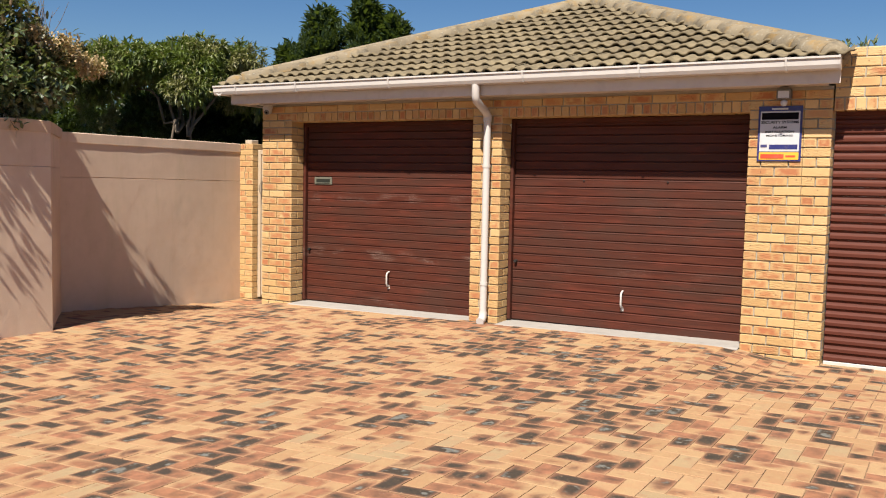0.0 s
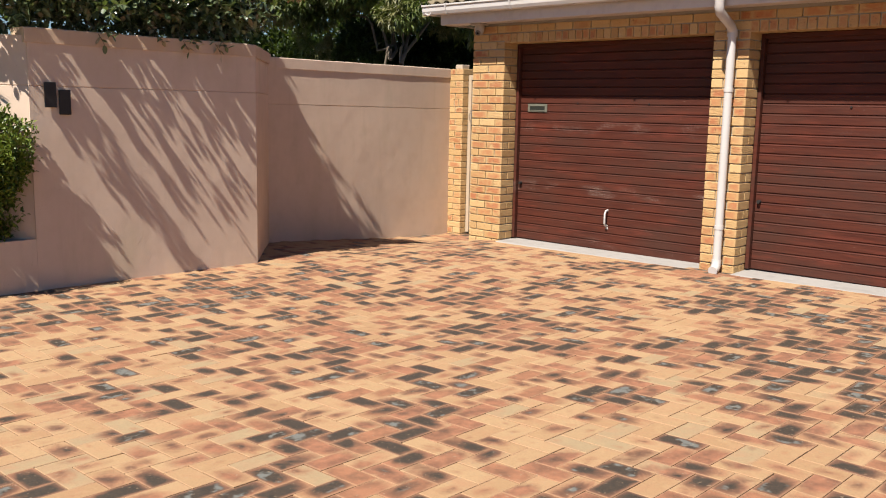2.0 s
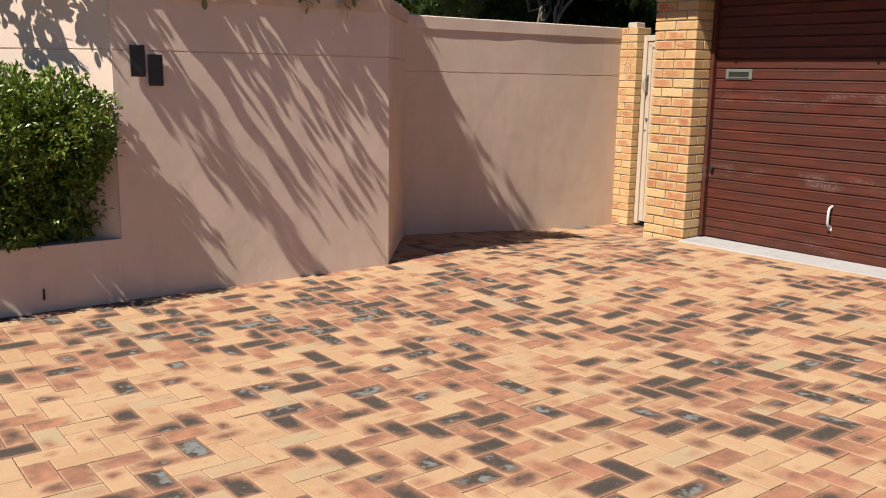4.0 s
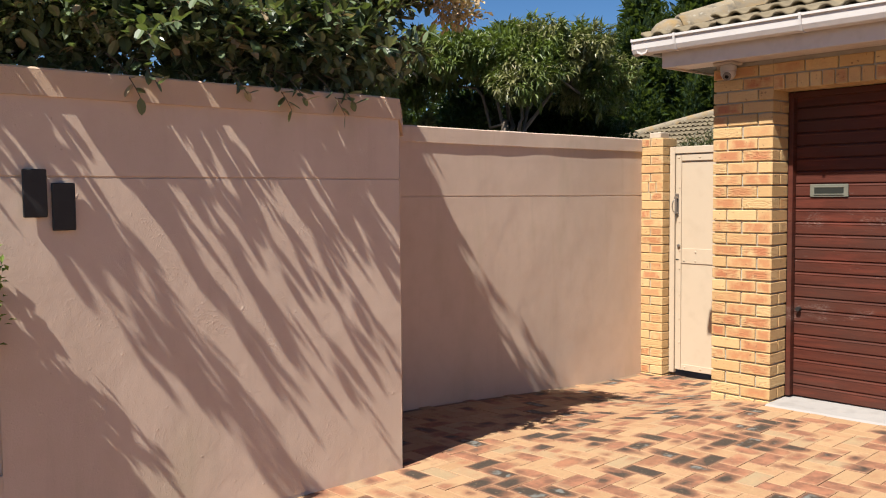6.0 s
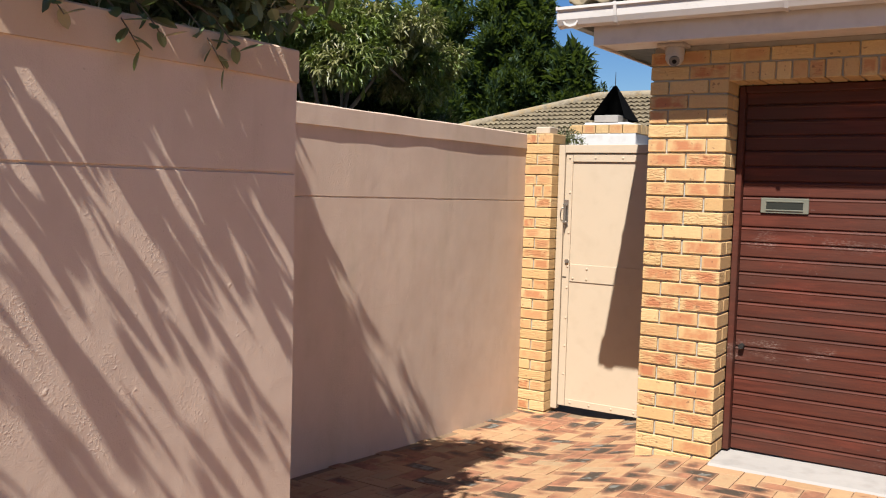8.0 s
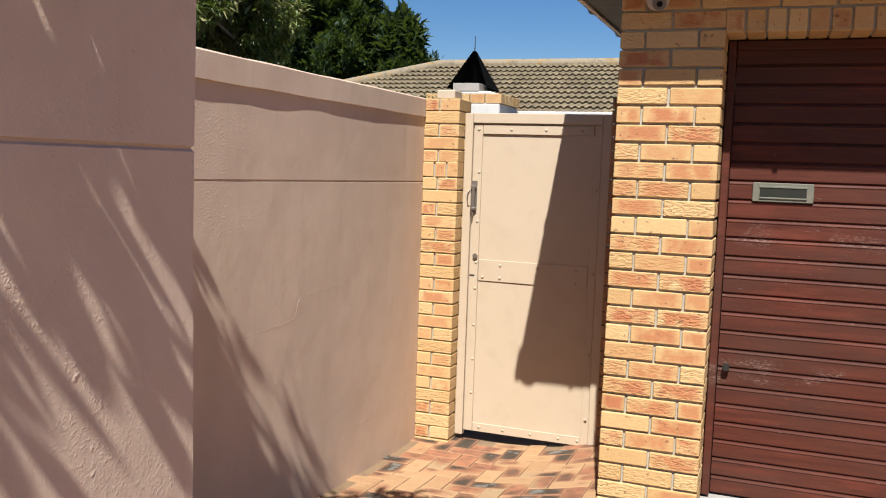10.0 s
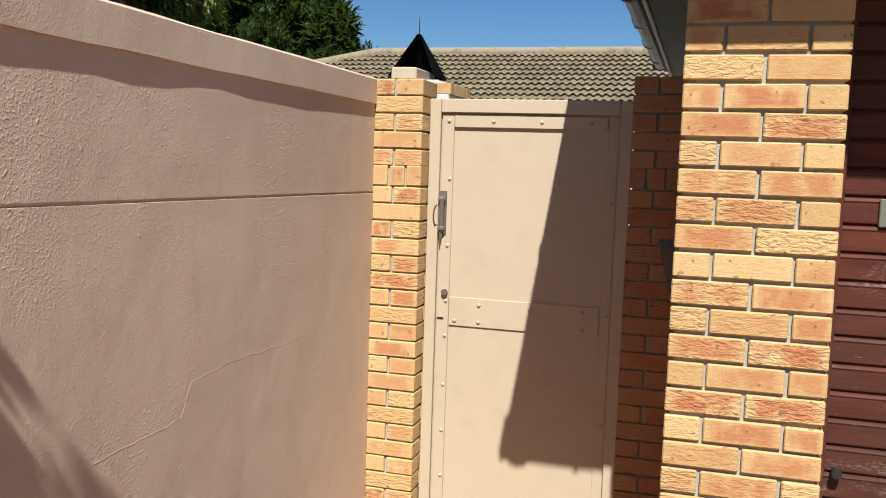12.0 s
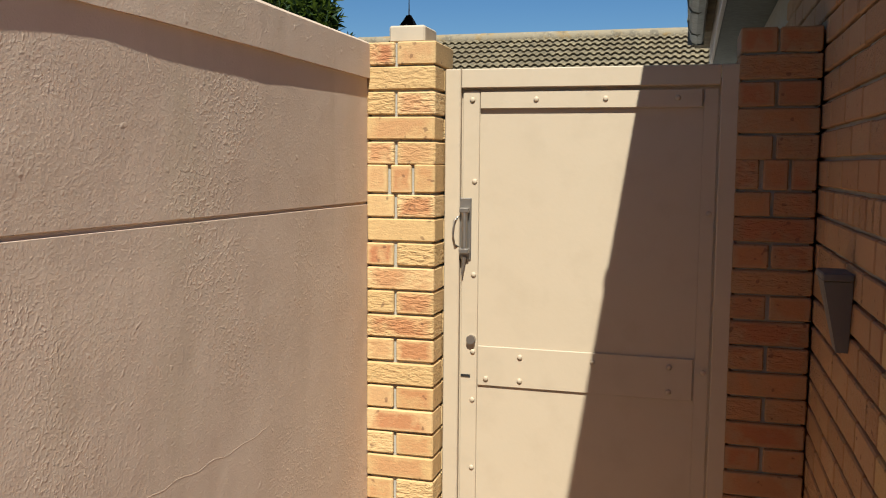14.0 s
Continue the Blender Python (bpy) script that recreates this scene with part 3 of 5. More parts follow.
BRICK_RNG = random.Random(11)


def brick(parent, x0, y0, z0, x1, y1, z1, material=None):
    ob = new("brick", brick_mesh(x1 - x0, y1 - y0, z1 - z0, material))
    ob.parent = parent
    j = BRICK_RNG.gauss
    ob.matrix_world = pose((x0 + x1) / 2 + j(0, 0.0006), (y0 + y1) / 2 + j(0, 0.0012), (z0 + z1) / 2 + j(0, 0.0006), j(0, 0.25), j(0, 0.25), j(0, 0.25))


def pier_course(parent, x, y, z, halves, odd, clay=None):
    """One course of a pier whose front-left corner is (x, y); its width is counted in half bricks."""
    h = BD + JOINT
    zz = z + BH
    if halves == 4:
        if odd:
            brick(parent, x, y, z, x + BD, y + BL, zz)
            brick(parent, x + h, y, z, x + h + BL, y + BD, zz)
            brick(parent, x + 3 * h, y, z, x + 3 * h + BD, y + BL, zz)
        else:
            for k in (0, 2):
                brick(parent, x + k * h, y, z, x + k * h + BL, y + BD, zz)
                brick(parent, x + k * h, y + h, z, x + k * h + BL, y + h + BD, zz)
    elif halves == 3:
        if odd:
            brick(parent, x, y, z, x + BD, y + BL, zz)
            brick(parent, x + h, y, z, x + h + BL, y + BD, zz)
            brick(parent, x + h, y + h, z, x + h + BL, y + h + BD, zz)
        else:
            brick(parent, x, y, z, x + BL, y + BD, zz)
            brick(parent, x + 2 * h, y, z, x + 2 * h + BD, y + BL, zz)
    else:
        if odd:
            for k in (0, 1):
                brick(parent, x + k * h, y, z, x + k * h + BD, y + BL, zz, clay)
        else:
            brick(parent, x, y, z, x + BL, y + BD, zz, clay)
            brick(parent, x, y + h, z, x + BL, y + h + BD, zz, clay)


Y_FRONT, Y_DOOR, BRICK_Z = 7.80, 8.06, 0.012
X_SIDE, X_D1, X_MID, X_D2, X_RIGHT, X_ROLL = -7.372, -6.918, -4.485, -4.147, -1.698, -1.010
Z_LINTEL, Z_SOFFIT = 2.235, 2.445


def build_garage():
    wall = part("wall_garage", box(X_SIDE + 0.015, Y_FRONT + 0.015, -0.4, X_D1 - 0.012, Y_FRONT + 0.212, Z_SOFFIT), M_MORTAR)
    tagged(wall, "buff and rust face-brick garage front with brick piers", "brick wall", kind="structure")
    bm = box(X_MID + 0.010, Y_FRONT + 0.015, -0.3, X_D2 - 0.010, Y_FRONT + 0.212, Z_SOFFIT)
    box(X_RIGHT + 0.010, Y_FRONT + 0.015, -0.3, X_ROLL - 0.010, Y_FRONT + 0.212, Z_SOFFIT, bm=bm)
    box(X_D1 - 0.010, Y_FRONT + 0.015, Z_LINTEL + 0.008, X_MID + 0.010, Y_FRONT + 0.212, Z_SOFFIT, bm=bm)
    box(X_D2 - 0.010, Y_FRONT + 0.015, Z_LINTEL + 0.008, X_RIGHT + 0.010, Y_FRONT + 0.212, Z_SOFFIT, bm=bm)
    # side wall and the rest of the shell
    box(X_SIDE + 0.014, Y_FRONT + 0.213, -0.4, X_SIDE + 0.21, 13.6, Z_SOFFIT + 0.05, bm=bm)
    box(X_ROLL - 0.21, Y_FRONT + 0.213, -0.3, X_ROLL - 0.012, 13.6, Z_SOFFIT + 0.05, bm=bm)
    box(X_SIDE + 0.22, 13.4, -0.3, X_ROLL - 0.22, 13.6, Z_SOFFIT + 0.05, bm=bm)
    core = part("mortar_bed", bm, M_MORTAR, wall)
    for c in range(-2, 30):
        z = BRICK_Z + c * COURSE
        odd = c % 2 == 1
        if z + BH > Z_SOFFIT + 0.02:
            break
        pier_course(wall, X_SIDE, Y_FRONT, z, 4, not odd)
        pier_course(wall, X_MID, Y_FRONT, z, 3, odd)
        pier_course(wall, X_RIGHT, Y_FRONT, z, 4, odd)
        pier_course(wall, X_ROLL - BL - 0.009, Y_FRONT - 0.004, z, 2, odd, M_BRICK_PALE)
        # side wall towards the gate, seen at a slant; shade is in its brick colour
        y = Y_FRONT + BL + JOINT if not odd else Y_FRONT + 2 * BD + 2 * JOINT
        shift = 0.0 if not odd else BL / 2
        k = 0
        while y + shift < 10.2 and c < 28:
            a = y if k else Y_FRONT + (BL + JOINT)
            b = y + shift + BL if k == 0 and odd else y + BL
            if k == 0 and odd:
                a, b = Y_FRONT + BL + JOINT, Y_FRONT + BL + JOINT + BD
            if c == 18:
                for q in range(3):
                    brick(wall, X_SIDE, a + q * 0.0773, z, X_SIDE + BD, a + q * 0.0773 + 0.067, z + BH, M_BRICK_SHADE)
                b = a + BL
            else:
                brick(wall, X_SIDE, a, z, X_SIDE + BD, b, z + BH, M_BRICK_SHADE)
            y = b + JOINT
            k += 1
    # brick-on-edge lintels and the course over them
    top = BRICK_Z + 28 * COURSE
    for x0, x1 in ((X_D1, X_MID), (X_D2, X_RIGHT)):
        count = round((x1 - x0 + JOINT) / 0.083)
        w = (x1 - x0 + JOINT) / count
        for i in range(count):
            brick(wall, x0 + i * w, Y_FRONT, Z_LINTEL, x0 + i * w + w - JOINT, Y_FRONT + BL, top - JOINT)
        n = round((x1 - x0 + JOINT) / (BL + JOINT))
        w = (x1 - x0 + JOINT) / n
        for c in (28,):
            z = BRICK_Z + c * COURSE
            for i in range(n):
                brick(wall, x0 + i * w, Y_FRONT, z, x0 + (i + 1) * w - JOINT, Y_FRONT + BD, z + BH)
    # cement thresholds
    for x0, x1, z0, z1 in ((X_D1, X_MID, 0.080, 0.098), (X_D2, X_RIGHT, 0.105, 0.128)):
        bm = bmesh.new()
        n = 16
        rows = []
        for i in range(n + 1):
            x = x0 + (x1 - x0) * i / n
            z = z0 + (z1 - z0) * i / n
            fy = 7.73 + 0.012 * noise.noise((x * 3, 0, 0))
            rows.append([bm.verts.new(p) for p in ((x, fy, z - 0.12), (x, fy, z - 0.012), (x, fy + 0.03, z), (x, 8.2, z + 0.012), (x, 8.2, z - 0.12))])
        for a, b in zip(rows, rows[1:]):
            for k in range(4):
                bm.faces.new((a[k], b[k], b[k + 1], a[k + 1]))
        bmesh.ops.recalc_face_normals(bm, faces=bm.faces)
        tagged(part("threshold", bm, M_CONCRETE), "worn grey cement strip under a garage door", "threshold", kind="structure")
    tagged(part("floor_garage", box(X_SIDE + 0.22, 8.2, -0.2, X_ROLL - 0.22, 13.4, 0.05), M_CONCRETE), "plain cement garage floor", "floor", kind="structure")


def garage_door(x0, x1, z0, z1, slot):
    door = empty("garage_door", "maroon wood-grained tilt-up garage door, scuffed, closed" + (", with a letter slot" if slot else ""), "garage door", (x0, Y_DOOR, z0), "garage doors", "thing")
    w, h = x1 - x0, z1 - z0
    fr = box(0, -0.045, 0, 0.035, 0.05, h, 0.004)
    part("frame_post", fr, M_DOOR, door)
    part("frame_post", box(w - 0.035, -0.045, 0, w, 0.05, h, 0.004), M_DOOR, door)
    part("frame_head", box(0.037, -0.045, h - 0.04, w - 0.037, 0.05, h, 0.004), M_DOOR, door)
    part("backing", box(0.037, 0.026, 0.0, w - 0.037, 0.05, h - 0.042), M_DOOR, door)
    count, pitch = 24, 0.0882
    prof = [(0.024, 0.0), (0.013, 0.0), (0.0045, 0.0045), (0.004, 0.009), (0.004, pitch - 0.022), (0.001, pitch - 0.016), (0.004, pitch - 0.008), (0.012, pitch - 0.0055), (0.014, pitch - 0.0005), (0.024, pitch - 0.0005)]
    me = mesh_of(extrude_profile(prof, 0.038, w - 0.038), "slat", M_DOOR)
    for i in range(count):
        ob = new("slat", me)
        ob.parent = door
        ob.location = (0, 0, i * pitch)
    # pull handle
    hx = w / 2 + (0.02 if slot else 0.03)
    z = 0.255 if slot else 0.225
    pts = [(hx, 0.004, z), (hx, -0.035, z + 0.008), (hx, -0.048, z + 0.03), (hx, -0.048, z + 0.13), (hx, -0.035, z + 0.155), (hx, 0.004, z + 0.165)]
    part("pull_handle", tube(pts, 0.010, 10), M_WHITE, door, "white curved pull handle", True)
    part("handle_plate", box(hx - 0.014, -0.002, z - 0.035, hx + 0.014, 0.006, z - 0.008, 0.002), M_WHITE, door)
    part("lock_knob", tube([(0.075, 0.004, 0.62), (0.075, -0.022, 0.62), (0.075, -0.03, 0.62)], 0.016, 12), M_BLACK, door, "black round lock", True)
    for bx in (0.33 * w, 0.68 * w):
        part("bolt_head", tube([(bx, 0.006, h - 0.625), (bx, -0.006, h - 0.625)], 0.009, 8), M_BLACK, door)
    if slot:
        sx, sz = -6.773 - x0, 1.505 - z0
        letter = part("letter_plate", box(sx, -0.008, sz, sx + 0.262, 0.004, sz + 0.088, 0.003), M_MAIL, door, "grey-green metal letter plate")
        part("letter_rim", box(sx + 0.03, -0.014, sz + 0.064, sx + 0.234, -0.009, sz + 0.074, 0.002), M_MAIL, letter)
        part("letter_rim", box(sx + 0.03, -0.014, sz + 0.014, sx + 0.234, -0.009, sz + 0.022, 0.002), M_MAIL, letter)
        part("letter_flap", box(sx + 0.032, -0.0105, sz + 0.024, sx + 0.232, -0.0085, sz + 0.062, 0.0), M_SLOT, letter, "dark grey letter flap")


def build_roller_door():
    """Third bay: brick head and a corrugated roller door."""
    x0, x1 = X_ROLL + 0.003, 3.2
    wall = part("wall_roller", box(x0, Y_FRONT + 0.01, 2.245, x1 + 0.5, Y_FRONT + 0.2, 2.76), M_MORTAR)
    tagged(wall, "buff face-brick wall over a roller door", "brick wall", kind="structure")
    box_r = box(x1, Y_FRONT + 0.01, -0.3, x1 + 0.5, Y_FRONT + 0.2, 2.24)
    part("mortar_bed", box_r, M_MORTAR, wall)
    n = 50
    for i in range(n):
        brick(wall, x0 + i * 0.083, Y_FRONT, 2.235, x0 + i * 0.083 + 0.073, Y_FRONT + BD, 2.341, M_BRICK_PALE)
    for c in range(5):
        z = 2.351 + c * COURSE
        for i in range(19):
            a = x0 + i * (BL + JOINT) - (0.116 if c % 2 else 0)
            a0 = max(a, x0)
            brick(wall, a0, Y_FRONT, z, a + BL, Y_FRONT + BD, z + BH, M_BRICK_PALE)
    door = empty("roller_door", "corrugated maroon steel roller door, closed", "roller door", (x0, Y_FRONT + 0.12, 0.02), "", "thing")
    pitch, h = 0.076, 2.24
    prof = [(0.03, 0), (0.012, 0.0), (0.0, 0.010), (0.0, 0.036), (0.012, 0.048), (0.016, 0.060), (0.014, pitch - 0.001), (0.03, pitch - 0.001)]
    me = mesh_of(extrude_profile(prof, 0.0, x1 - x0), "slat", M_SLAT)
    for i in range(int(h / pitch)):
        ob = new("slat", me)
        ob.parent = door
        ob.location = (0, 0, 0.05 + i * pitch)
    part("bottom_rail", box(0, -0.01, 0.008, x1 - x0, 0.03, 0.05, 0.004), M_WHITE, door, "pale bottom rail")
    part("rubber_seal", box(0, -0.004, -0.03, x1 - x0, 0.02, 0.008), M_BLACK, door)


# ---- roof ----
EAVE_Y, EAVE_Z, EAVE_L, EAVE_R = 7.50, 2.640, -7.74, -0.92
APEX = Vector((-4.33, 10.80, 3.94))


def tile_shape(width, length, material, name):
    """A double-wave concrete tile; u across, v up the slope, lower end thick."""
    cols = 20
    v, f = [], []
    for i in range(cols + 1):
        u = width * i / cols
        h = 0.028 * (0.5 + 0.5 * math.tanh(1.8 * math.cos(4 * math.pi * i / cols + 0.6)) / math.tanh(1.8))
        v += [(u, length, h * 0.8), (u, 0.012, h + 0.042), (u, 0.0, h + 0.035), (u, 0.006, h + 0.020), (u, length * 0.6, h * 0.8 - 0.004)]
    for i in range(cols):
        a, b = 5 * i, 5 * i + 5
        f += [(a + k + 1, b + k + 1, b + k, a + k) for k in range(4)]
    me = bpy.data.meshes.new(name)
    me.from_pydata(v, [], f)
    me.materials.append(material)
    me.shade_smooth()
    return me


def build_roof():
    roof = empty("roof", "hipped roof of weathered wavy concrete tiles with lichened ridges", "roof", kind="structure")
    ridge_back = Vector((APEX.x, 14.0, APEX.z))
    fl, fr = Vector((EAVE_L, EAVE_Y, EAVE_Z)), Vector((EAVE_R, EAVE_Y, EAVE_Z))
    bl, br = Vector((EAVE_L, 14.0, EAVE_Z)), Vector((EAVE_R, 14.0, EAVE_Z))
    bm = bmesh.new()
    pts = [bm.verts.new(p + Vector((0, 0, -0.02))) for p in (fl, fr, APEX, bl, br, ridge_back)]
    a, b, c, d, e, g = pts
    for face in ((a, b, c), (a, c, g, d), (b, e, g, c), (d, g, e), (a, d, e, b)):
        bm.faces.new(face)
    bmesh.ops.recalc_face_normals(bm, faces=bm.faces)
    part("roof_deck", bm, M_TILE, roof)
    # tiles of the front slope
    up = APEX - Vector((APEX.x, EAVE_Y, EAVE_Z))
    length = up.length
    tilt = math.atan2(up.z, up.y)
    rows, w = 13, 0.30
    step = length / rows
    me = tile_shape(w, step + 0.06, M_TILE, "roof_tile")
    rng = random.Random(5)
    base = Matrix.Translation((0, EAVE_Y, EAVE_Z)) @ Matrix.Rotation(tilt, 4, "X")
    for r in range(rows):
        s = r / rows
        lo = EAVE_L + (APEX.x - EAVE_L) * s
        hi = EAVE_R + (APEX.x - EAVE_R) * s
        x = EAVE_L - (0.15 if r % 2 else 0.0)
        while x < hi - 0.16:
            if x > lo - 0.13:
                ob = new("roof_tile", me)
                ob.parent = roof
                ob.matrix_world = Matrix.Translation((x, 0, 0)) @ base @ pose(0, r * step - 0.05, 0.004 + rng.gauss(0, 0.002), rng.gauss(0, 0.3), 0, rng.gauss(0, 0.3))
            x += w
    # half-round caps up both hips and along the ridge
    cap = bmesh.new()
    n, L = 10, 0.40
    rings = []
    for y, r in ((0.0, 0.150), (L, 0.138)):
        rings.append([cap.verts.new((r * 1.05 * math.cos(math.pi * k / n), y, r * 0.80 * math.sin(math.pi * k / n))) for k in range(n + 1)])
        rings.append([cap.verts.new(((r - 0.02) * 1.05 * math.cos(math.pi * k / n), y, (r - 0.02) * 0.80 * math.sin(math.pi * k / n))) for k in range(n + 1)])
    o0, i0, o1, i1 = rings
    for k in range(n):
        cap.faces.new((o0[k], o1[k], o1[k + 1], o0[k + 1]))
        cap.faces.new((o0[k], o0[k + 1], i0[k + 1], i0[k]))
        cap.faces.new((o1[k + 1], o1[k], i1[k], i1[k + 1]))
    cap_me = mesh_of(cap, "ridge_cap", M_RIDGE, True)
    for p, q in ((fl + (APEX - fl) * 0.055, APEX), (fr + (APEX - fr) * 0.03, APEX), (APEX, ridge_back)):
        d = q - p
        count = int(d.length / 0.375)
        m0 = d.to_track_quat("Y", "Z").to_matrix().to_4x4()
        for i in range(count):
            ob = new("ridge_cap", cap_me)
            ob.parent = roof
            ob.matrix_world = Matrix.Translation(p + d * (i / count) + Vector((0, 0, -0.005))) @ m0 @ pose(0, -0.02, 0, rng.gauss(0, 0.3), rng.gauss(0, 0.6), rng.gauss(0, 0.3))
        part("mortar_bedding", tube([p + Vector((0, 0, -0.012)), q + Vector((0, 0, -0.012))], 0.134, 14), M_RIDGE, roof, "", True)
    # rounded end caps at the eave corners
    for p, k in ((fl, -1), (fr, 1)):
        bm = bmesh.new()
        bmesh.ops.create_uvsphere(bm, u_segments=14, v_segments=8, radius=0.150, matrix=Matrix.Translation(p + Vector((-k * (0.13 if k < 0 else 0.11), 0.12, 0.035))) @ Matrix.Diagonal((1.0, 1.0, 0.80, 1)))
        part("hip_end", bm, M_RIDGE, roof, "", True)
    # soffit and fascia
    zs = Z_SOFFIT
    tagged(part("soffit", box(EAVE_L + 0.14, 7.545, zs, EAVE_R - 0.14, Y_FRONT + 0.01, zs + 0.014), M_FASCIA), "painted eave soffit boards", "soffit", kind="structure")
    # side run: shade under the eave is painted into the boards
    tagged(part("soffit", box(EAVE_L + 0.14, Y_FRONT + 0.011, zs, X_SIDE + 0.012, 13.8, zs + 0.014), M_SOFFIT_SHADE), "side eave soffit boards, coloured dark grey-green for the shade there", "soffit", kind="structure")
    tagged(part("fascia", box(EAVE_L + 0.12, 7.522, zs - 0.012, EAVE_R - 0.02, 7.544, zs + 0.19, 0.003), M_FASCIA), "white-painted fascia board", "fascia", kind="structure")
    tagged(part("fascia", box(EAVE_L + 0.118, 7.545, zs - 0.012, EAVE_L + 0.14, 13.8, zs + 0.19, 0.003), M_FASCIA), "white-painted fascia board", "fascia", kind="structure")


def gutter_bm(x0, x1):
    """Square-shouldered gutter along x, its back at y 0, its top at z 0."""
    prof = [(0.0, 0.0), (0.0, -0.085), (-0.012, -0.105), (-0.05, -0.112), (-0.082, -0.10), (-0.098, -0.07), (-0.102, -0.02), (-0.114, -0.016), (-0.114, 0.0), (-0.100, 0.0), (-0.094, -0.02), (-0.09, -0.066), (-0.076, -0.09), (-0.05, -0.100), (-0.016, -0.094), (-0.008, -0.08), (-0.008, 0.0)]
    return extrude_profile(prof, x0, x1)


def build_gutters():
    g = empty("gutter", "white plastic roof gutter with brackets along the eave", "gutter", (0, 7.518, 2.645))
    part("trough", gutter_bm(EAVE_L - 0.056, EAVE_R - 0.03), M_WHITE, g)
    end = [(0.0, 0.003), (0.0, -0.088), (-0.012, -0.108), (-0.05, -0.115), (-0.084, -0.103), (-0.101, -0.072), (-0.106, -0.02), (-0.117, -0.018), (-0.117, 0.003)]
    part("end_cap", extrude_profile(end, EAVE_R - 0.03, EAVE_R - 0.015), M_WHITE, g)
    part("end_cap", extrude_profile(end, EAVE_L - 0.066, EAVE_L - 0.056), M_WHITE, g)
    for x in (-7.45, -6.55, -5.3, -3.75, -2.6, -1.35):
        part("bracket", extrude_profile([(0.0, 0.004), (0.0, -0.095), (-0.05, -0.118), (-0.09, -0.107), (-0.108, -0.07), (-0.118, -0.01), (-0.118, 0.004), (-0.104, 0.004), (-0.108, -0.012), (-0.103, -0.068), (-0.086, -0.1), (-0.05, -0.113), (-0.012, -0.106), (-0.004, -0.09), (-0.004, 0.004)], x - 0.009, x + 0.009), M_WHITE, g)
    side = empty("gutter", "grey-green plastic gutter along the side eave", "gutter", (EAVE_L + 0.062, 7.62, 2.645))
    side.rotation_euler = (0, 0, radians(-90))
    part("trough", gutter_bm(-5.45, 0.10), M_GREY_PLASTIC, side)
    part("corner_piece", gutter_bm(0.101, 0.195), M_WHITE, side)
    part("end_cap", box(-5.46, -0.114, -0.114, -5.451, 0.0, 0.003), M_GREY_PLASTIC, side)
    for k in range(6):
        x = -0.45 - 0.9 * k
        part("bracket", extrude_profile([(0.0, 0.004), (0.0, -0.095), (-0.05, -0.119), (-0.09, -0.108), (-0.109, -0.07), (-0.119, -0.01), (-0.119, 0.004), (-0.104, 0.004), (-0.103, -0.068), (-0.086, -0.1), (-0.05, -0.113), (-0.004, -0.09), (-0.004, 0.004)], x - 0.016, x + 0.016), M_GREY_PLASTIC, side)
    pipe = empty("downpipe", "white plastic downpipe with a swan neck on the brick pier", "downpipe", (-4.285, 7.47, 0.1))
    neck = [(0, 0, 2.44), (0, 0, 2.32), (0, 0.02, 2.28), (0, 0.20, 2.20), (0, 0.245, 2.175), (0, 0.272, 2.13)]
    part("swan_neck", tube(neck, 0.040, 16), M_WHITE, pipe, "", True)
    part("collar", tube([(0.0, 0.272, 2.16), (0.0, 0.272, 2.09)], 0.044, 16), M_WHITE, pipe, "", True)
    part("pipe", tube([(0.0, 0.272, 2.12), (0.0, 0.272, 0.10)], 0.037, 16), M_WHITE, pipe, "", True)
    part("shoe", tube([(0.0, 0.272, 0.12), (0.0, 0.268, 0.07), (0.004, 0.235, 0.035), (0.008, 0.19, 0.026)], 0.043, 16), M_WHITE, pipe, "", True)
    for z in (1.62, 0.40):
        part("pipe_clip", tube([(0.0, 0.272, z), (0.0, 0.272, z + 0.035)], 0.042, 16), M_WHITE, pipe, "", True)


# ---- boundary walls ----
X_W1, X_W2, Y_COR = -7.70, -8.763, 5.14
Z_W1, Z_W2 = 2.074, 2.036
CH = (-8.768, 6.03)


def coping(pts, z0, z1, out, back, name, label, seed, material):
    """A proud plastered band along the wall's head, in straight runs."""
    bm = bmesh.new()
    rows = []
    pts = [Vector((*p, 0)) for p in pts]
    fine = []
    for a, b in zip(pts, pts[1:]):
        k = max(1, round((b - a).length / 0.15))
        fine += [a + (b - a) * i / k for i in range(k)]
    fine.append(pts[-1])
    for i, p in enumerate(fine):
        d1 = (fine[min(i + 1, len(fine) - 1)] - p)
        d0 = (p - fine[max(i - 1, 0)])
        d1 = d1.normalized() if d1.length else d0.normalized()
        d0 = d0.normalized() if d0.length else d1
        n0, n1 = Vector((d0.y, -d0.x, 0)), Vector((d1.y, -d1.x, 0))
        m = (n0 + n1).normalized()
        m = m / max(0.4, m.dot(n0))
        w = 0.004 * noise.noise((p.x * 3 + seed, p.y * 3, 1))
        rows.append([bm.verts.new(p + m * o + Vector((0, 0, z))) for o, z in ((out + w, z0 + w), (out + w, z1 - 0.007), (out - 0.006 + w, z1 + w), (-back, z1 + w), (-back, z0))])
    for a, b in zip(rows, rows[1:]):
        for k in range(5):
            bm.faces.new((a[k], b[k], b[(k + 1) % 5], a[(k + 1) % 5]))
    bm.faces.new(rows[0])
    bm.faces.new(rows[-1][::-1])
    bmesh.ops.recalc_face_normals(bm, faces=bm.faces)
    return tagged(part(name, bm, material), label, "coping", kind="structure")


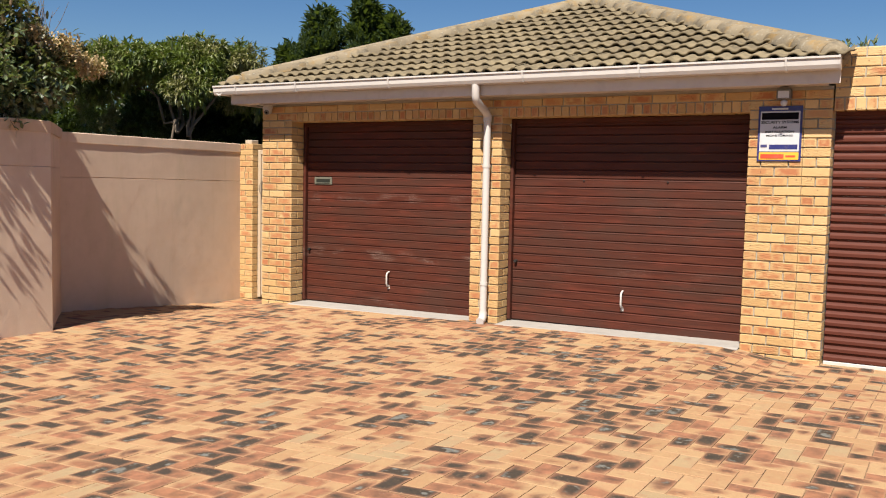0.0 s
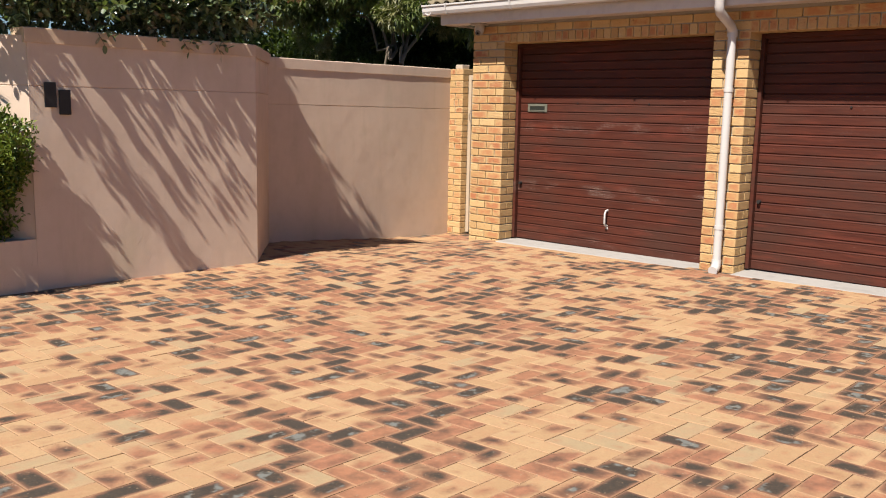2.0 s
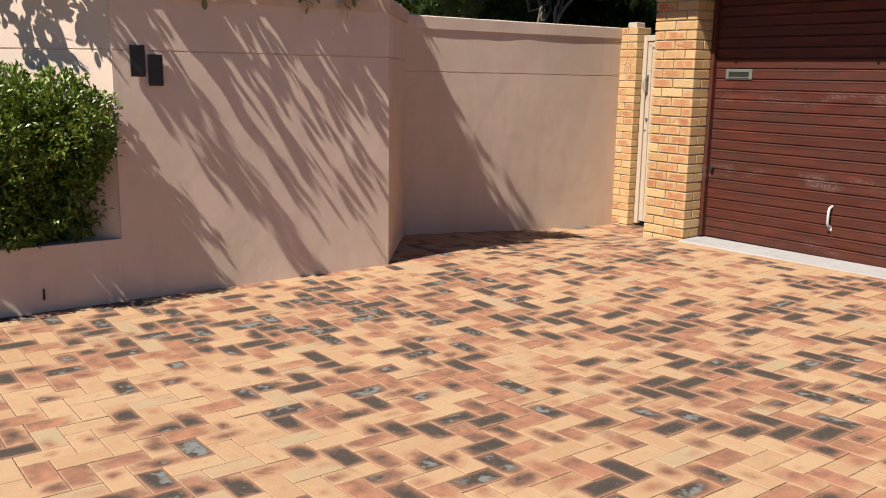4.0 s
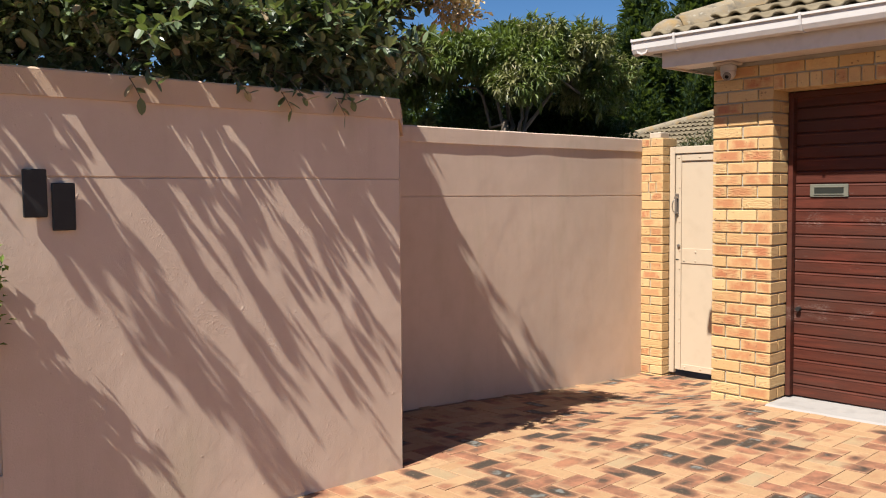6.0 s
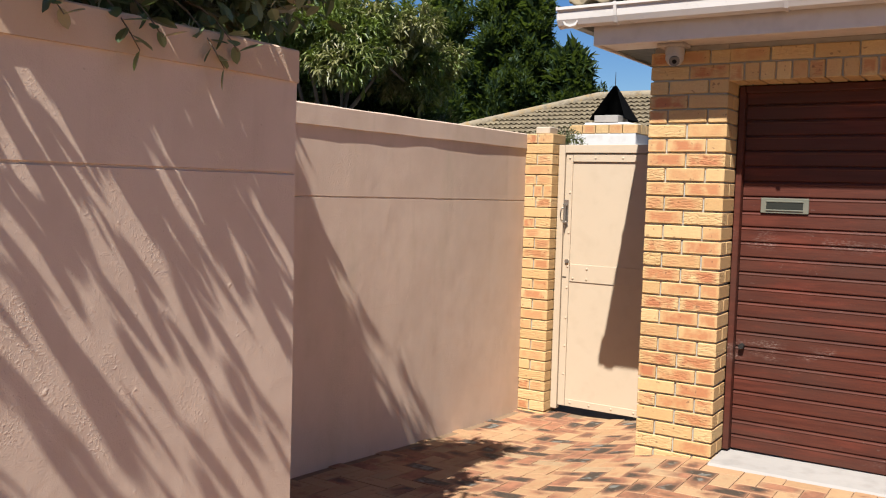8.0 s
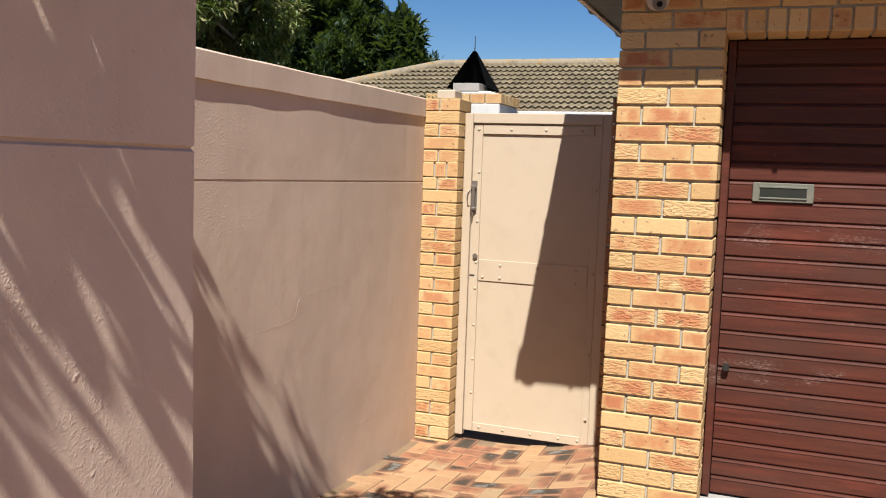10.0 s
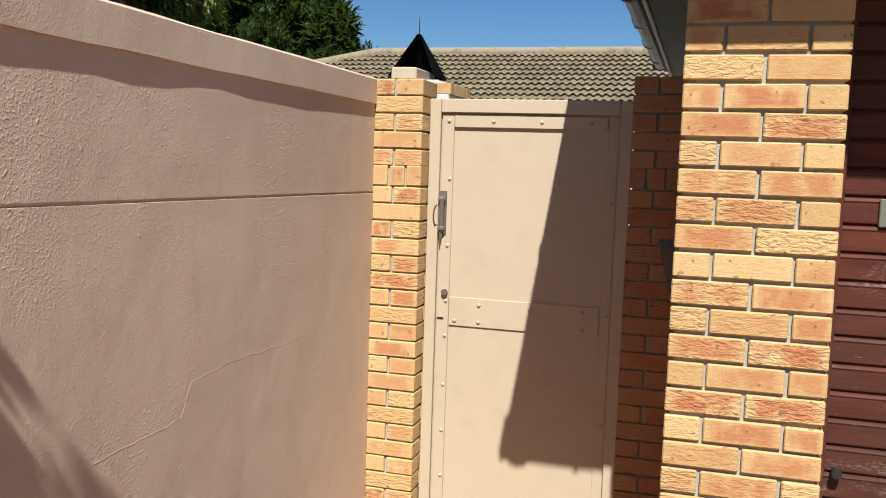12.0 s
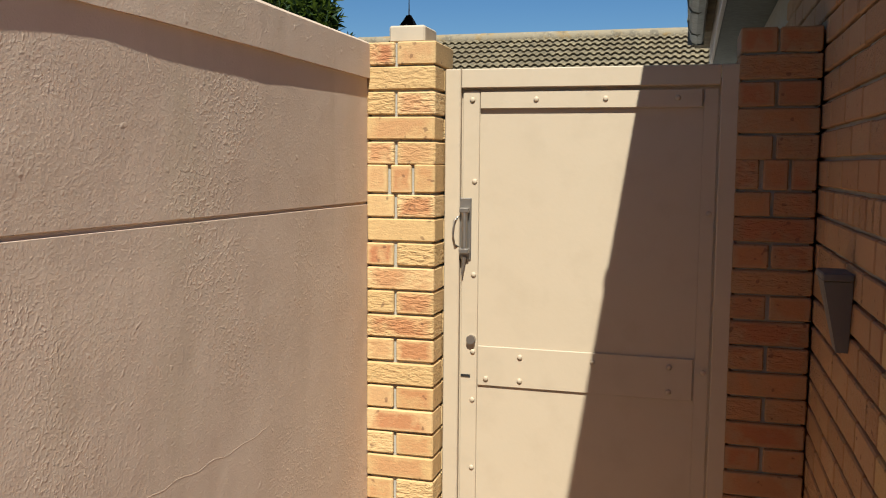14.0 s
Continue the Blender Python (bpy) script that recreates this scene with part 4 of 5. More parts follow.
def build_walls():
    t = 0.23
    tagged(part("wall_street", wall_sheet((X_W1, Y_COR), (X_W1, 3.07), -0.3, Z_W1 - 0.10, t, 0.12, 0.006, 1.0, grooves=(1.633,)), M_PLASTER), "pinkish-beige painted plaster boundary wall with a scored line", "wall", kind="structure")
    tagged(part("wall_corner", wall_sheet((CH[0], CH[1]), (X_W1, Y_COR), -0.3, Z_W1 - 0.10, t, 0.12, 0.005, 3.0, grooves=(1.633,)), M_PLASTER), "canted corner of the plastered boundary wall", "wall", kind="structure")
    tagged(part("wall_side", wall_sheet((X_W2, 8.96), (X_W2, 6.02), -0.4, Z_W2 - 0.11, t, 0.12, 0.005, 5.0, grooves=(1.516,), skew=0.018), M_PLASTER), "pinkish-beige plastered garden wall with cracks", "wall", kind="structure")
    coping([(X_W1, 3.05), (X_W1, Y_COR), (CH[0] - 0.1, CH[1] + 0.1)], Z_W1 - 0.115, Z_W1, 0.010, 0.25, "coping_street", "tan plastered coping band on the boundary wall", 1.0, M_COPING)
    coping([(X_W2, 5.98), (X_W2, 8.90)], Z_W2 - 0.115, Z_W2, 0.0105, 0.25, "coping_side", "plastered coping on the garden wall", 2.0, M_PLASTER)
    # planter front, and the wall that turns away behind the hedge
    tagged(part("planter_wall", wall_sheet((X_W1, 3.07), (X_W1, -2.5), -0.3, 0.437, 0.12, 0.15, 0.005, 7.0), M_PLASTER), "low plastered planter wall", "wall", kind="structure")
    tagged(part("wall_recess", wall_sheet((X_W1 - 0.012, 3.07), (-11.2, -0.4), -0.3, Z_W1 - 0.06, t, 0.15, 0.005, 9.0, grooves=(1.633,)), M_PLASTER), "plastered boundary wall turning back behind the hedge", "wall", kind="structure")
    tagged(part("planter_soil", prism([(X_W1 - 0.115, 2.9), (-10.9, -0.3), (-10.9, -2.4), (X_W1 - 0.115, -2.4)], -0.2, 0.36), M_SOIL), "dark planter soil", "soil", kind="structure")
    # hairline cracks, filled and painted over
    for path, seed in ((((6.94, 0.855), (7.31, 0.866), (7.335, 0.868)), 1), (((7.335, 0.868), (7.393, 0.963), (7.483, 0.974), (7.58, 0.981), (7.77, 0.977), (7.97, 0.971), (8.19, 0.974)), 2), (((7.94, 0.171), (8.36, 0.17)), 3), (((7.68, 1.85), (7.69, 1.82)), 4)):
        pts = []
        for (y0, z0), (y1, z1) in zip(path, path[1:]):
            for i in range(9):
                f = i / 9
                y, z = y0 + (y1 - y0) * f, z0 + (z1 - z0) * f
                pts.append((X_W2 - 0.0003 + 0.005 * noise.noise((X_W2 * 1.3 + 5.0, y * 1.3, z * 1.3)), y, z + 0.012 * noise.noise((y * 14, z * 14, seed))))
        tagged(part("wall_crack", tube(pts, 0.0009, 5), M_PLASTER), "thin painted-over crack in the garden wall", "crack", kind="structure")
    # black house number shown as two plain bars
    for y, z in ((3.225, 1.567), (3.337, 1.511)):
        b = part("number_plate", box(X_W1 + 0.012, y - 0.047, z - 0.098, X_W1 + 0.026, y + 0.047, z + 0.098, 0.004), M_BLACK)
        tagged(b, "black raised house number bar on the plaster wall", "house number", "house number")
    tagged(part("ground_behind", prism([(-30, -2), (-11.3, -0.3), (-7.93, 3.0), (-7.93, 5.0), (-8.95, 6.2), (-8.95, 30), (-30, 30)], -0.6, -0.02), M_SOIL), "garden soil behind the boundary wall", "ground", kind="structure")


# ---- gate ----
Y_GATE, XG0, XG1, ZG0, ZG1 = 9.022, -8.527, -7.608, -0.10, 1.955


def build_gate():
    for x0, x1, y0, name, label, top in ((X_W2, -8.532, 8.90, "post_gate", "narrow face-brick gate post with a mortar cap", 2.035), (-7.612, X_SIDE - 0.006, 9.0, "post_garage", "face-brick gate post against the garage wall, shade put into its colour", 2.06)):
        p = part(name, box(x0 + 0.013, y0 + 0.013, -0.4, x1 - 0.013, y0 + 0.214, top - 0.004), M_MORTAR)
        tagged(p, label, "brick wall", kind="structure")
        w = x1 - x0
        # the garage post gets the darkened brick, its shade painted in
        clay = M_BRICK_PALE if name == "post_gate" else M_BRICK_SHADE
        z = top - BH
        c = 0
        while z > -0.3:
            if c == 5:
                k = (w + JOINT) / 3
                z -= 0.012
                for q in range(3):
                    brick(p, x0 + q * k, y0, z, x0 + (q + 1) * k - JOINT, y0 + BL, z + BH + 0.018, clay)
            elif c % 2 == 0:
                h = (w - JOINT) * (0.42 if name == "post_gate" else 0.47)
                brick(p, x0, y0, z, x0 + h, y0 + BL, z + BH, clay)
                brick(p, x0 + h + JOINT, y0, z, x1, y0 + BL, z + BH, clay)
            else:
                brick(p, x0, y0, z, x1, y0 + BD, z + BH, clay)
                brick(p, x0, y0 + BD + JOINT, z, x1, y0 + BL, z + BH, clay)
            z -= 0.0795
            c += 1
        if name == "post_gate":
            part("cap", box(x0 + 0.065, y0 + 0.03, top + 0.0, x1 - 0.045, y0 + 0.17, top + 0.055, 0.006), M_CAP, p, "pale mortar cap")
    gate = empty("gate", "cream-painted sheet steel pedestrian gate, riveted, closed", "gate", (XG0, Y_GATE, ZG0), "", "thing")
    w, h = XG1 - XG0, ZG1 - ZG0
    fr = 0.052
    part("frame_stile", box(0, -0.02, 0, fr, 0.03, h, 0.003), M_GATE, gate)
    part("frame_stile", box(w - fr, -0.02, 0, w, 0.03, h, 0.003), M_GATE, gate)
    part("frame_rail", box(fr + 0.002, -0.02, h - 0.062, w - fr - 0.002, 0.03, h, 0.003), M_GATE, gate)
    leaf = part("sheet", box(fr - 0.012, 0.004, 0.03, w - fr + 0.012, 0.02, h - 0.045), M_GATE, gate, "flat cream steel sheet")
    part("edge_strip", box(fr + 0.006, -0.008, 0.03, fr + 0.062, 0.003, h - 0.070, 0.002), M_GATE, gate)
    part("edge_strip", box(w - fr - 0.05, 0.000, 0.03, w - fr - 0.006, 0.003, h - 0.070, 0.002), M_GATE, gate)
    part("cover_strip", box(fr + 0.064, -0.009, h - 0.128, w - fr - 0.054, 0.003, h - 0.072, 0.002), M_GATE, gate)
    zr = 0.905 - ZG0
    part("cover_strip", box(fr + 0.064, -0.0035, zr, w - fr - 0.054, 0.003, zr + 0.135, 0.002), M_GATE, gate)
    part("bottom_strip", box(fr + 0.064, -0.006, 0.03, w - fr - 0.054, 0.003, 0.085, 0.002), M_GATE, gate)
    rivet = bmesh.new()
    bmesh.ops.create_uvsphere(rivet, u_segments=10, v_segments=6, radius=0.009, matrix=Matrix.Diagonal((1, 0.55, 1, 1)))
    rivet_me = mesh_of(rivet, "rivet", M_GATE, True)
    spots = [(x, -0.010, h - 0.099) for x in (0.09, 0.30, 0.52, 0.74)] + [(x, -0.006, zr + 0.105) for x in (0.26, 0.50, 0.74)] + [(x, -0.006, zr + 0.025) for x in (0.145, 0.26, 0.74)]
    spots += [(0.10, -0.009, z) for z in (1.69, 1.38, 1.12, 0.955, 0.72, 0.5, 0.28)] + [(w - 0.075, -0.009, z) for z in (1.6, 1.1, 0.6, 0.2)] + [(x, -0.007, 0.06) for x in (0.16, 0.32, 0.5, 0.68, 0.8)]
    for s in spots:
        ob = new("rivet", rivet_me)
        ob.parent = gate
        ob.location = s
    # steel lock keeper with a bowed wire
    lx, lz = 0.075, 1.33 - ZG0
    lock = part("latch_plate", box(lx - 0.024, -0.014, lz, lx + 0.016, -0.009, lz + 0.205, 0.002), M_STEEL, gate, "bare steel latch plate")
    part("latch_barrel", tube([(lx - 0.004, -0.026, lz + 0.035), (lx - 0.004, -0.026, lz + 0.17)], 0.010, 10), M_STEEL, lock, "", True)
    for z in (0.03, 0.165):
        part("latch_bracket", box(lx - 0.02, -0.036, lz + z - 0.008, lx + 0.012, -0.014, lz + z + 0.008, 0.002), M_STEEL, lock)
    part("latch_bow", tube([(lx - 0.022, -0.012, lz + 0.15), (lx - 0.038, -0.03, lz + 0.13), (lx - 0.042, -0.034, lz + 0.09), (lx - 0.036, -0.028, lz + 0.05), (lx - 0.022, -0.012, lz + 0.04)], 0.003, 6), M_STEEL, lock, "", True)
    part("latch_tongue", tube([(lx - 0.006, -0.02, lz + 0.01), (lx - 0.012, -0.022, lz - 0.05)], 0.008, 8, taper=0.003), M_STEEL, lock, "", True)
    part("key_lock", tube([(0.095, -0.006, 1.062 - ZG0), (0.095, -0.024, 1.062 - ZG0)], 0.015, 14), M_STEEL, gate, "round steel key lock", True)
    part("lock_slot", box(0.06, -0.011, zr + 0.028, 0.092, -0.0085, zr + 0.036), M_BLACK, gate)
    # black box added for the shade in the gap under the gate
    tagged(part("gate_sill", box(XG0, Y_GATE + 0.05, -0.35, XG1, Y_GATE + 0.25, ZG0 - 0.045), M_BLACK), "black box standing for the shaded gap under the gate", "threshold", kind="structure")
    # grey box on the shaded garage side wall
    bx = empty("wall_box", "small grey metal box on the shaded brick wall", "box", (X_SIDE, 8.40, 1.215))
    bm = bmesh.new()
    low = [bm.verts.new(p) for p in ((-0.028, -0.026, 0.0), (-0.002, -0.026, 0.0), (-0.002, 0.026, 0.0), (-0.028, 0.026, 0.0))]
    high = [bm.verts.new(p) for p in ((-0.066, -0.052, 0.17), (-0.002, -0.052, 0.17), (-0.002, 0.052, 0.17), (-0.066, 0.052, 0.17))]
    for k in range(4):
        bm.faces.new((low[k], low[(k + 1) % 4], high[(k + 1) % 4], high[k]))
    bm.faces.new(low)
    bm.faces.new(high)
    bmesh.ops.recalc_face_normals(bm, faces=bm.faces)
    part("case", bm, M_BOX, bx, "grey tapered box body")
    part("lid", box(-0.07, -0.062, 0.172, -0.002, 0.062, 0.190, 0.003), M_BOX, bx)


build_garage()
garage_door(X_D1 + 0.003, X_MID - 0.003, 0.10, Z_LINTEL - 0.004, True)
garage_door(X_D2 + 0.003, X_RIGHT - 0.003, 0.128, Z_LINTEL - 0.004, False)
build_roller_door()
build_roof()
build_gutters()
build_walls()
build_gate()


# ---- fittings on the garage ----
def bar(parent, name, x0, z0, x1, z1, y, material):
    return part(name, box(x0, y - 0.002, z0, x1, y, z1), material, parent)


def text_part(parent, words, x, z, y, height, width, material, name="lettering"):
    """Built-in font letters as one flat mesh, fitted to a width."""
    cu = bpy.data.curves.new(name, "FONT")
    cu.body, cu.size, cu.align_x, cu.extrude = words, 1.0, "CENTER", 0.0
    cu.offset = 0.034
    tmp = bpy.data.objects.new(name, cu)
    me = bpy.data.meshes.new_from_object(tmp)
    bpy.data.objects.remove(tmp)
    co = np.array([v.co[:] for v in me.vertices])
    lo, hi = co.min(0), co.max(0)
    sx, sz = width / (hi[0] - lo[0]), height / (hi[1] - lo[1])
    me.transform(Matrix(((sx, 0, 0, x - sx * (hi[0] + lo[0]) / 2), (0, 0, 0, y), (0, sz, 0, z - sz * lo[1]), (0, 0, 0, 1))))
    me.materials.clear()
    me.materials.append(material)
    ob = new(name, me)
    ob.parent = parent
    return ob


def build_fittings():
    sx0, sx1, sz0, sz1 = -1.620, -1.256, 1.804, 2.283
    s = empty("sign", "white and blue enamel security company sign on the brick pier", "sign", (sx0, Y_FRONT - 0.004, sz0))
    w, h = sx1 - sx0, sz1 - sz0
    part("plate", box(0, -0.008, 0, w, 0, h, 0.001), M_BLUE, s, "dark blue border plate")
    bar(s, "panel", 0.018, 0.085, w - 0.018, h - 0.045, -0.009, M_SIGN)
    bar(s, "panel", 0.018, 0.014, w - 0.018, 0.078, -0.009, M_YELLOW)
    c = w / 2
    bar(s, "name_bar", 0.03, h - 0.118, w - 0.03, h - 0.058, -0.0115, M_INK)
    text_part(s, "SECURITY SYSTEMS", c, h - 0.152, -0.0118, 0.024, w - 0.05, M_INK)
    bar(s, "heading_bar", 0.11, h - 0.032, 0.245, h - 0.018, -0.0095, M_SIGN)
    text_part(s, "ALARM", c, h - 0.195, -0.0118, 0.020, 0.115, M_INK)
    text_part(s, "INSTALLATION", c, h - 0.232, -0.0118, 0.020, 0.24, M_INK)
    text_part(s, "MONITORING", c, h - 0.266, -0.0118, 0.018, 0.22, M_INK)
    bar(s, "number_bar", 0.10, 0.105, w - 0.03, 0.145, -0.0115, M_BLUE)
    bar(s, "number_bar", 0.028, 0.122, 0.082, 0.145, -0.0115, M_BLUE)
    bar(s, "logo_bar", 0.03, 0.024, 0.225, 0.062, -0.0115, M_RED)
    bar(s, "logo_bar", 0.24, 0.036, 0.32, 0.052, -0.0115, M_RED)

    lamp = empty("floodlight", "small grey security floodlight with a motion sensor under the eave", "floodlight", (-1.40, Y_FRONT - 0.002, 2.33))
    part("bracket", box(-0.03, -0.06, 0.07, 0.03, 0, 0.11, 0.004), M_STEEL, lamp)
    part("case", box(-0.06, -0.13, 0.0, 0.06, -0.055, 0.09, 0.008), M_BOX, lamp, "dark grey case")
    part("lens", box(-0.045, -0.134, 0.012, 0.045, -0.1305, 0.07, 0.0), M_SIGN, lamp, "pale square lens")
    b = bmesh.new()
    bmesh.ops.create_uvsphere(b, u_segments=14, v_segments=8, radius=0.030, matrix=Matrix.Translation((0, -0.09, -0.028)))
    part("sensor", b, M_SIGN, lamp, "white round motion sensor", True)

    cam_ob = empty("security_camera", "off-white dome security camera under the eave corner", "security camera", (-7.20, 7.70, Z_SOFFIT))
    part("base", box(-0.085, -0.06, -0.022, 0.07, 0.07, -0.001, 0.005), M_CAMERA_WHITE, cam_ob)
    part("collar", tube([(0, 0, -0.023), (0, 0, -0.06)], 0.055, 20), M_CAMERA_WHITE, cam_ob, "", True)
    b = bmesh.new()
    bmesh.ops.create_uvsphere(b, u_segments=20, v_segments=12, radius=0.052, matrix=Matrix.Translation((0, 0, -0.075)))
    eye = part("dome", b, M_CAMERA_WHITE, cam_ob, "", True)
    d = Vector((0.25, -0.80, -0.55)).normalized()
    q = Vector((0, 0, -0.075))
    part("lens_ring", tube([q + d * 0.040, q + d * 0.0565], 0.029, 18), M_BOX, eye, "", True)
    part("lens", tube([q + d * 0.050, q + d * 0.0585], 0.013, 16), M_COWL, eye, "dark round lens", True)


build_fittings()


# ---- foliage ----
def leaf_mesh(name, at, way, up, length, width, material, fold=0.25, droop=0.0, broad=False):
    """Many leaves, each a folded blade: base, two shoulders, tip."""
    n = len(at)
    way = way / np.linalg.norm(way, axis=1, keepdims=True)
    side = np.cross(way, up)
    side /= np.linalg.norm(side, axis=1, keepdims=True) + 1e-9
    nor = np.cross(side, way)
    L, W = length[:, None], width[:, None]
    base = at
    mid = at + way * L * 0.55
    tip = at + way * L - nor * L * droop
    left = mid + side * W * 0.5 + nor * W * fold
    right = mid - side * W * 0.5 + nor * W * fold
    if broad:
        pts = [base]
        for along, half in ((0.20, 0.36), (0.50, 0.50), (0.80, 0.36)):
            m = at + way * L * along - nor * L * droop * along * along
            pts += [m + side * W * half + nor * W * fold * half, m - side * W * half + nor * W * fold * half, m]
        pts.append(tip)
        v = np.stack(pts, 1).reshape(-1, 3)
        i = np.arange(n)[:, None] * 11
        tri = [[0, 3, 1], [0, 2, 3], [7, 9, 10], [9, 8, 10]]
        for k in (1, 4):
            tri += [[k, k + 2, k + 5], [k, k + 5, k + 3], [k + 2, k + 1, k + 4], [k + 2, k + 4, k + 5]]
        f = np.concatenate([i + t for t in tri], 0)
        me = bpy.data.meshes.new(name)
        me.from_pydata(v.tolist(), [], f.tolist())
        me.materials.append(material)
        return me
    v = np.stack([base, left, tip, right, mid], 1).reshape(-1, 3)
    i = np.arange(n)[:, None] * 5
    f = np.concatenate([i + [0, 4, 1], i + [4, 2, 1], i + [0, 3, 4], i + [4, 3, 2]], 0)
    me = bpy.data.meshes.new(name)
    me.from_pydata(v.tolist(), [], f.tolist())
    me.materials.append(material)
    return me


def unit(rng, n):
    v = rng.normal(size=(n, 3))
    return v / np.linalg.norm(v, axis=1, keepdims=True)


def sprays(rng, centres, per, spread, out, length, width, upness=0.3):
    """Leaves standing round twig ends: places, ways and sizes."""
    c = np.repeat(centres, per, 0)
    o = np.repeat(out, per, 0)
    n = len(c)
    way = unit(rng, n) * 0.9 + o * 0.7 + np.array([0, 0, upness])
    at = c + rng.normal(size=(n, 3)) * spread
    return at, way, unit(rng, n) * 0.5 + np.array([0, 0, 1.0]), rng.uniform(0.7, 1.25, n) * length, rng.uniform(0.75, 1.2, n) * width


def blob_points(rng, n, lobes, shell=0.55):
    """Points in and on a union of uneven lobes (x, y, z, rx, ry, rz), most of them near the outside, with outward ways."""
    lobes = np.array(lobes)
    vol = lobes[:, 3] * lobes[:, 4] * lobes[:, 5]
    pick = rng.choice(len(lobes), n, p=vol ** 0.75 / (vol ** 0.75).sum())
    d = unit(rng, n)
    r = np.where(rng.random(n) < shell, rng.uniform(0.80, 1.0, n), rng.random(n) ** 0.5 * 0.85)
    bump = np.array([noise.noise((*(d[i] * 2.3 + pick[i] * 3.1),)) for i in range(n)])
    r = r * (1 + 0.28 * bump)
    return lobes[pick, :3] + d * r[:, None] * lobes[pick, 3:], d


def limbs(rng, root, targets, radius, bends=4):
    bm = bmesh.new()
    for k, t in enumerate(targets):
        a, b = Vector(root), Vector(t)
        pts = [a.lerp(b, i / bends) + Vector(rng.normal(size=3)) * 0.10 * math.sin(math.pi * i / bends) * (b - a).length ** 0.5 for i in range(bends + 1)]
        tube(pts, radius, 7, bm, taper=radius * 0.25)
    return bm


def plant(name, label, category, rng, root, stems, lobes, clumps, per, length, width, material, spread, shell=0.6, upness=0.3, stem_r=0.03, droop=0.1, cut=None, fill=0, group="", broad=False):
    top = empty(name, label, category, root, group)
    top.matrix_world = Matrix.Identity(4)
    part("trunk", limbs(rng, root, stems, stem_r), M_BARK, top, "", True)
    c, out = blob_points(rng, clumps, lobes, shell)
    if cut is not None:
        keep = cut(c)
        c, out = c[keep], out[keep]
    at, way, up, L, W = sprays(rng, c, per, spread, out, length, width, upness)
    crown = new("crown", leaf_mesh("crown", at, way, up, L, W, material, droop=droop, broad=broad))
    crown.parent = top
    if fill:
        lob = np.array(lobes)
        lob[:, 3:] *= 0.66
        c, out = blob_points(rng, fill, lob, 0.2)
        if cut is not None:
            keep = cut(c)
            c, out = c[keep], out[keep]
        at, way, up, L, W = sprays(rng, c, 3, spread, out, length * (1.3 if broad else 1.7), width * (1.5 if broad else 2.2), 0.0)
        inner = new("inner_foliage", leaf_mesh("inner_foliage", at, way, up, L, W, material, broad=broad))
        inner.parent = top
    return top


rng = np.random.default_rng(21)


def over_street_wall(c):
    """Shrub foliage may hang over the wall's head but not grow through it."""
    inside = (c[:, 0] < X_W1 + 0.03) & (c[:, 2] < Z_W1 + 0.02)
    # drop foliage whose shadow would pass the set shadow edge on the garden wall
    d = (c[:, 0] - X_W2) / 0.21
    yw, zw = c[:, 1] + d, c[:, 2] - 1.42 * d
    past = (d > 0) & (zw > -0.2) & (zw < 2.1) & (yw > 7.04 - (zw - 0.15) * 0.48)
    # the outer boughs are thin, so the sun comes through in flecks
    thin = np.array([noise.noise(Vector(p) * 5.0) for p in c])
    clear = c[:, 1] + np.maximum(c[:, 0] - X_W1, 0.0) / 0.21 > Y_COR + 0.1
    sparse = clear & (thin < 0.26 * np.clip((c[:, 0] + 8.35) / 0.5, 0.0, 1.0) - 0.12)
    return ~(inside | past | sparse)


# shrubs on the street wall, one after another
shrub_rows = [(-8.3, 2.95), (-8.2, 3.65), (-8.2, 4.3), (-8.3, 4.8)]
for k, (x, y) in enumerate(shrub_rows):
    lobes = [(x, y, 2.55, 0.60, 0.75, 0.50), (x + 0.22, y - 0.35, 2.38, 0.38, 0.42, 0.30), (x + 0.18, y + 0.35, 2.36, 0.38, 0.42, 0.30), (x - 0.3, y + 0.1, 2.9, 0.6, 0.7, 0.45), (x - 0.75, y, 3.45, 0.6, 0.7, 0.6), (-7.72, y + 0.1, 2.36, 0.11, 0.40, 0.15)]
    plant("shrub", "dark grey-green leafy shrub spilling over the plaster wall", "shrub", rng, (x - 0.1, y, -0.02), [(x - 0.2, y - 0.4, 2.5), (x + 0.1, y, 2.6), (x, y + 0.5, 2.6), (x - 0.3, y + 0.1, 3.0)], lobes, 640, 11, 0.076, 0.038, M_LEAF_SHRUB, 0.034, 0.75, 0.2, 0.03, 0.1, over_street_wall, 420, "shrubs on the wall", True)

plant("shrub", "taller browning shrub with dry flower heads at the wall corner", "shrub", rng, (-8.45, 4.9, -0.02), [(-8.2, 5.1, 2.7), (-8.3, 5.3, 3.0), (-8.6, 4.8, 3.1)], [(-8.15, 5.12, 2.55, 0.38, 0.45, 0.42), (-8.35, 4.8, 3.0, 0.5, 0.6, 0.40), (-8.08, 5.25, 2.80, 0.22, 0.30, 0.22), (-8.00, 5.5, 2.82, 0.15, 0.20, 0.15)], 600, 11, 0.085, 0.036, M_LEAF_BROWNING, 0.05, 0.7, 0.2, 0.03, 0.1, over_street_wall, 260, "shrubs on the wall", True)
twigs = bmesh.new()
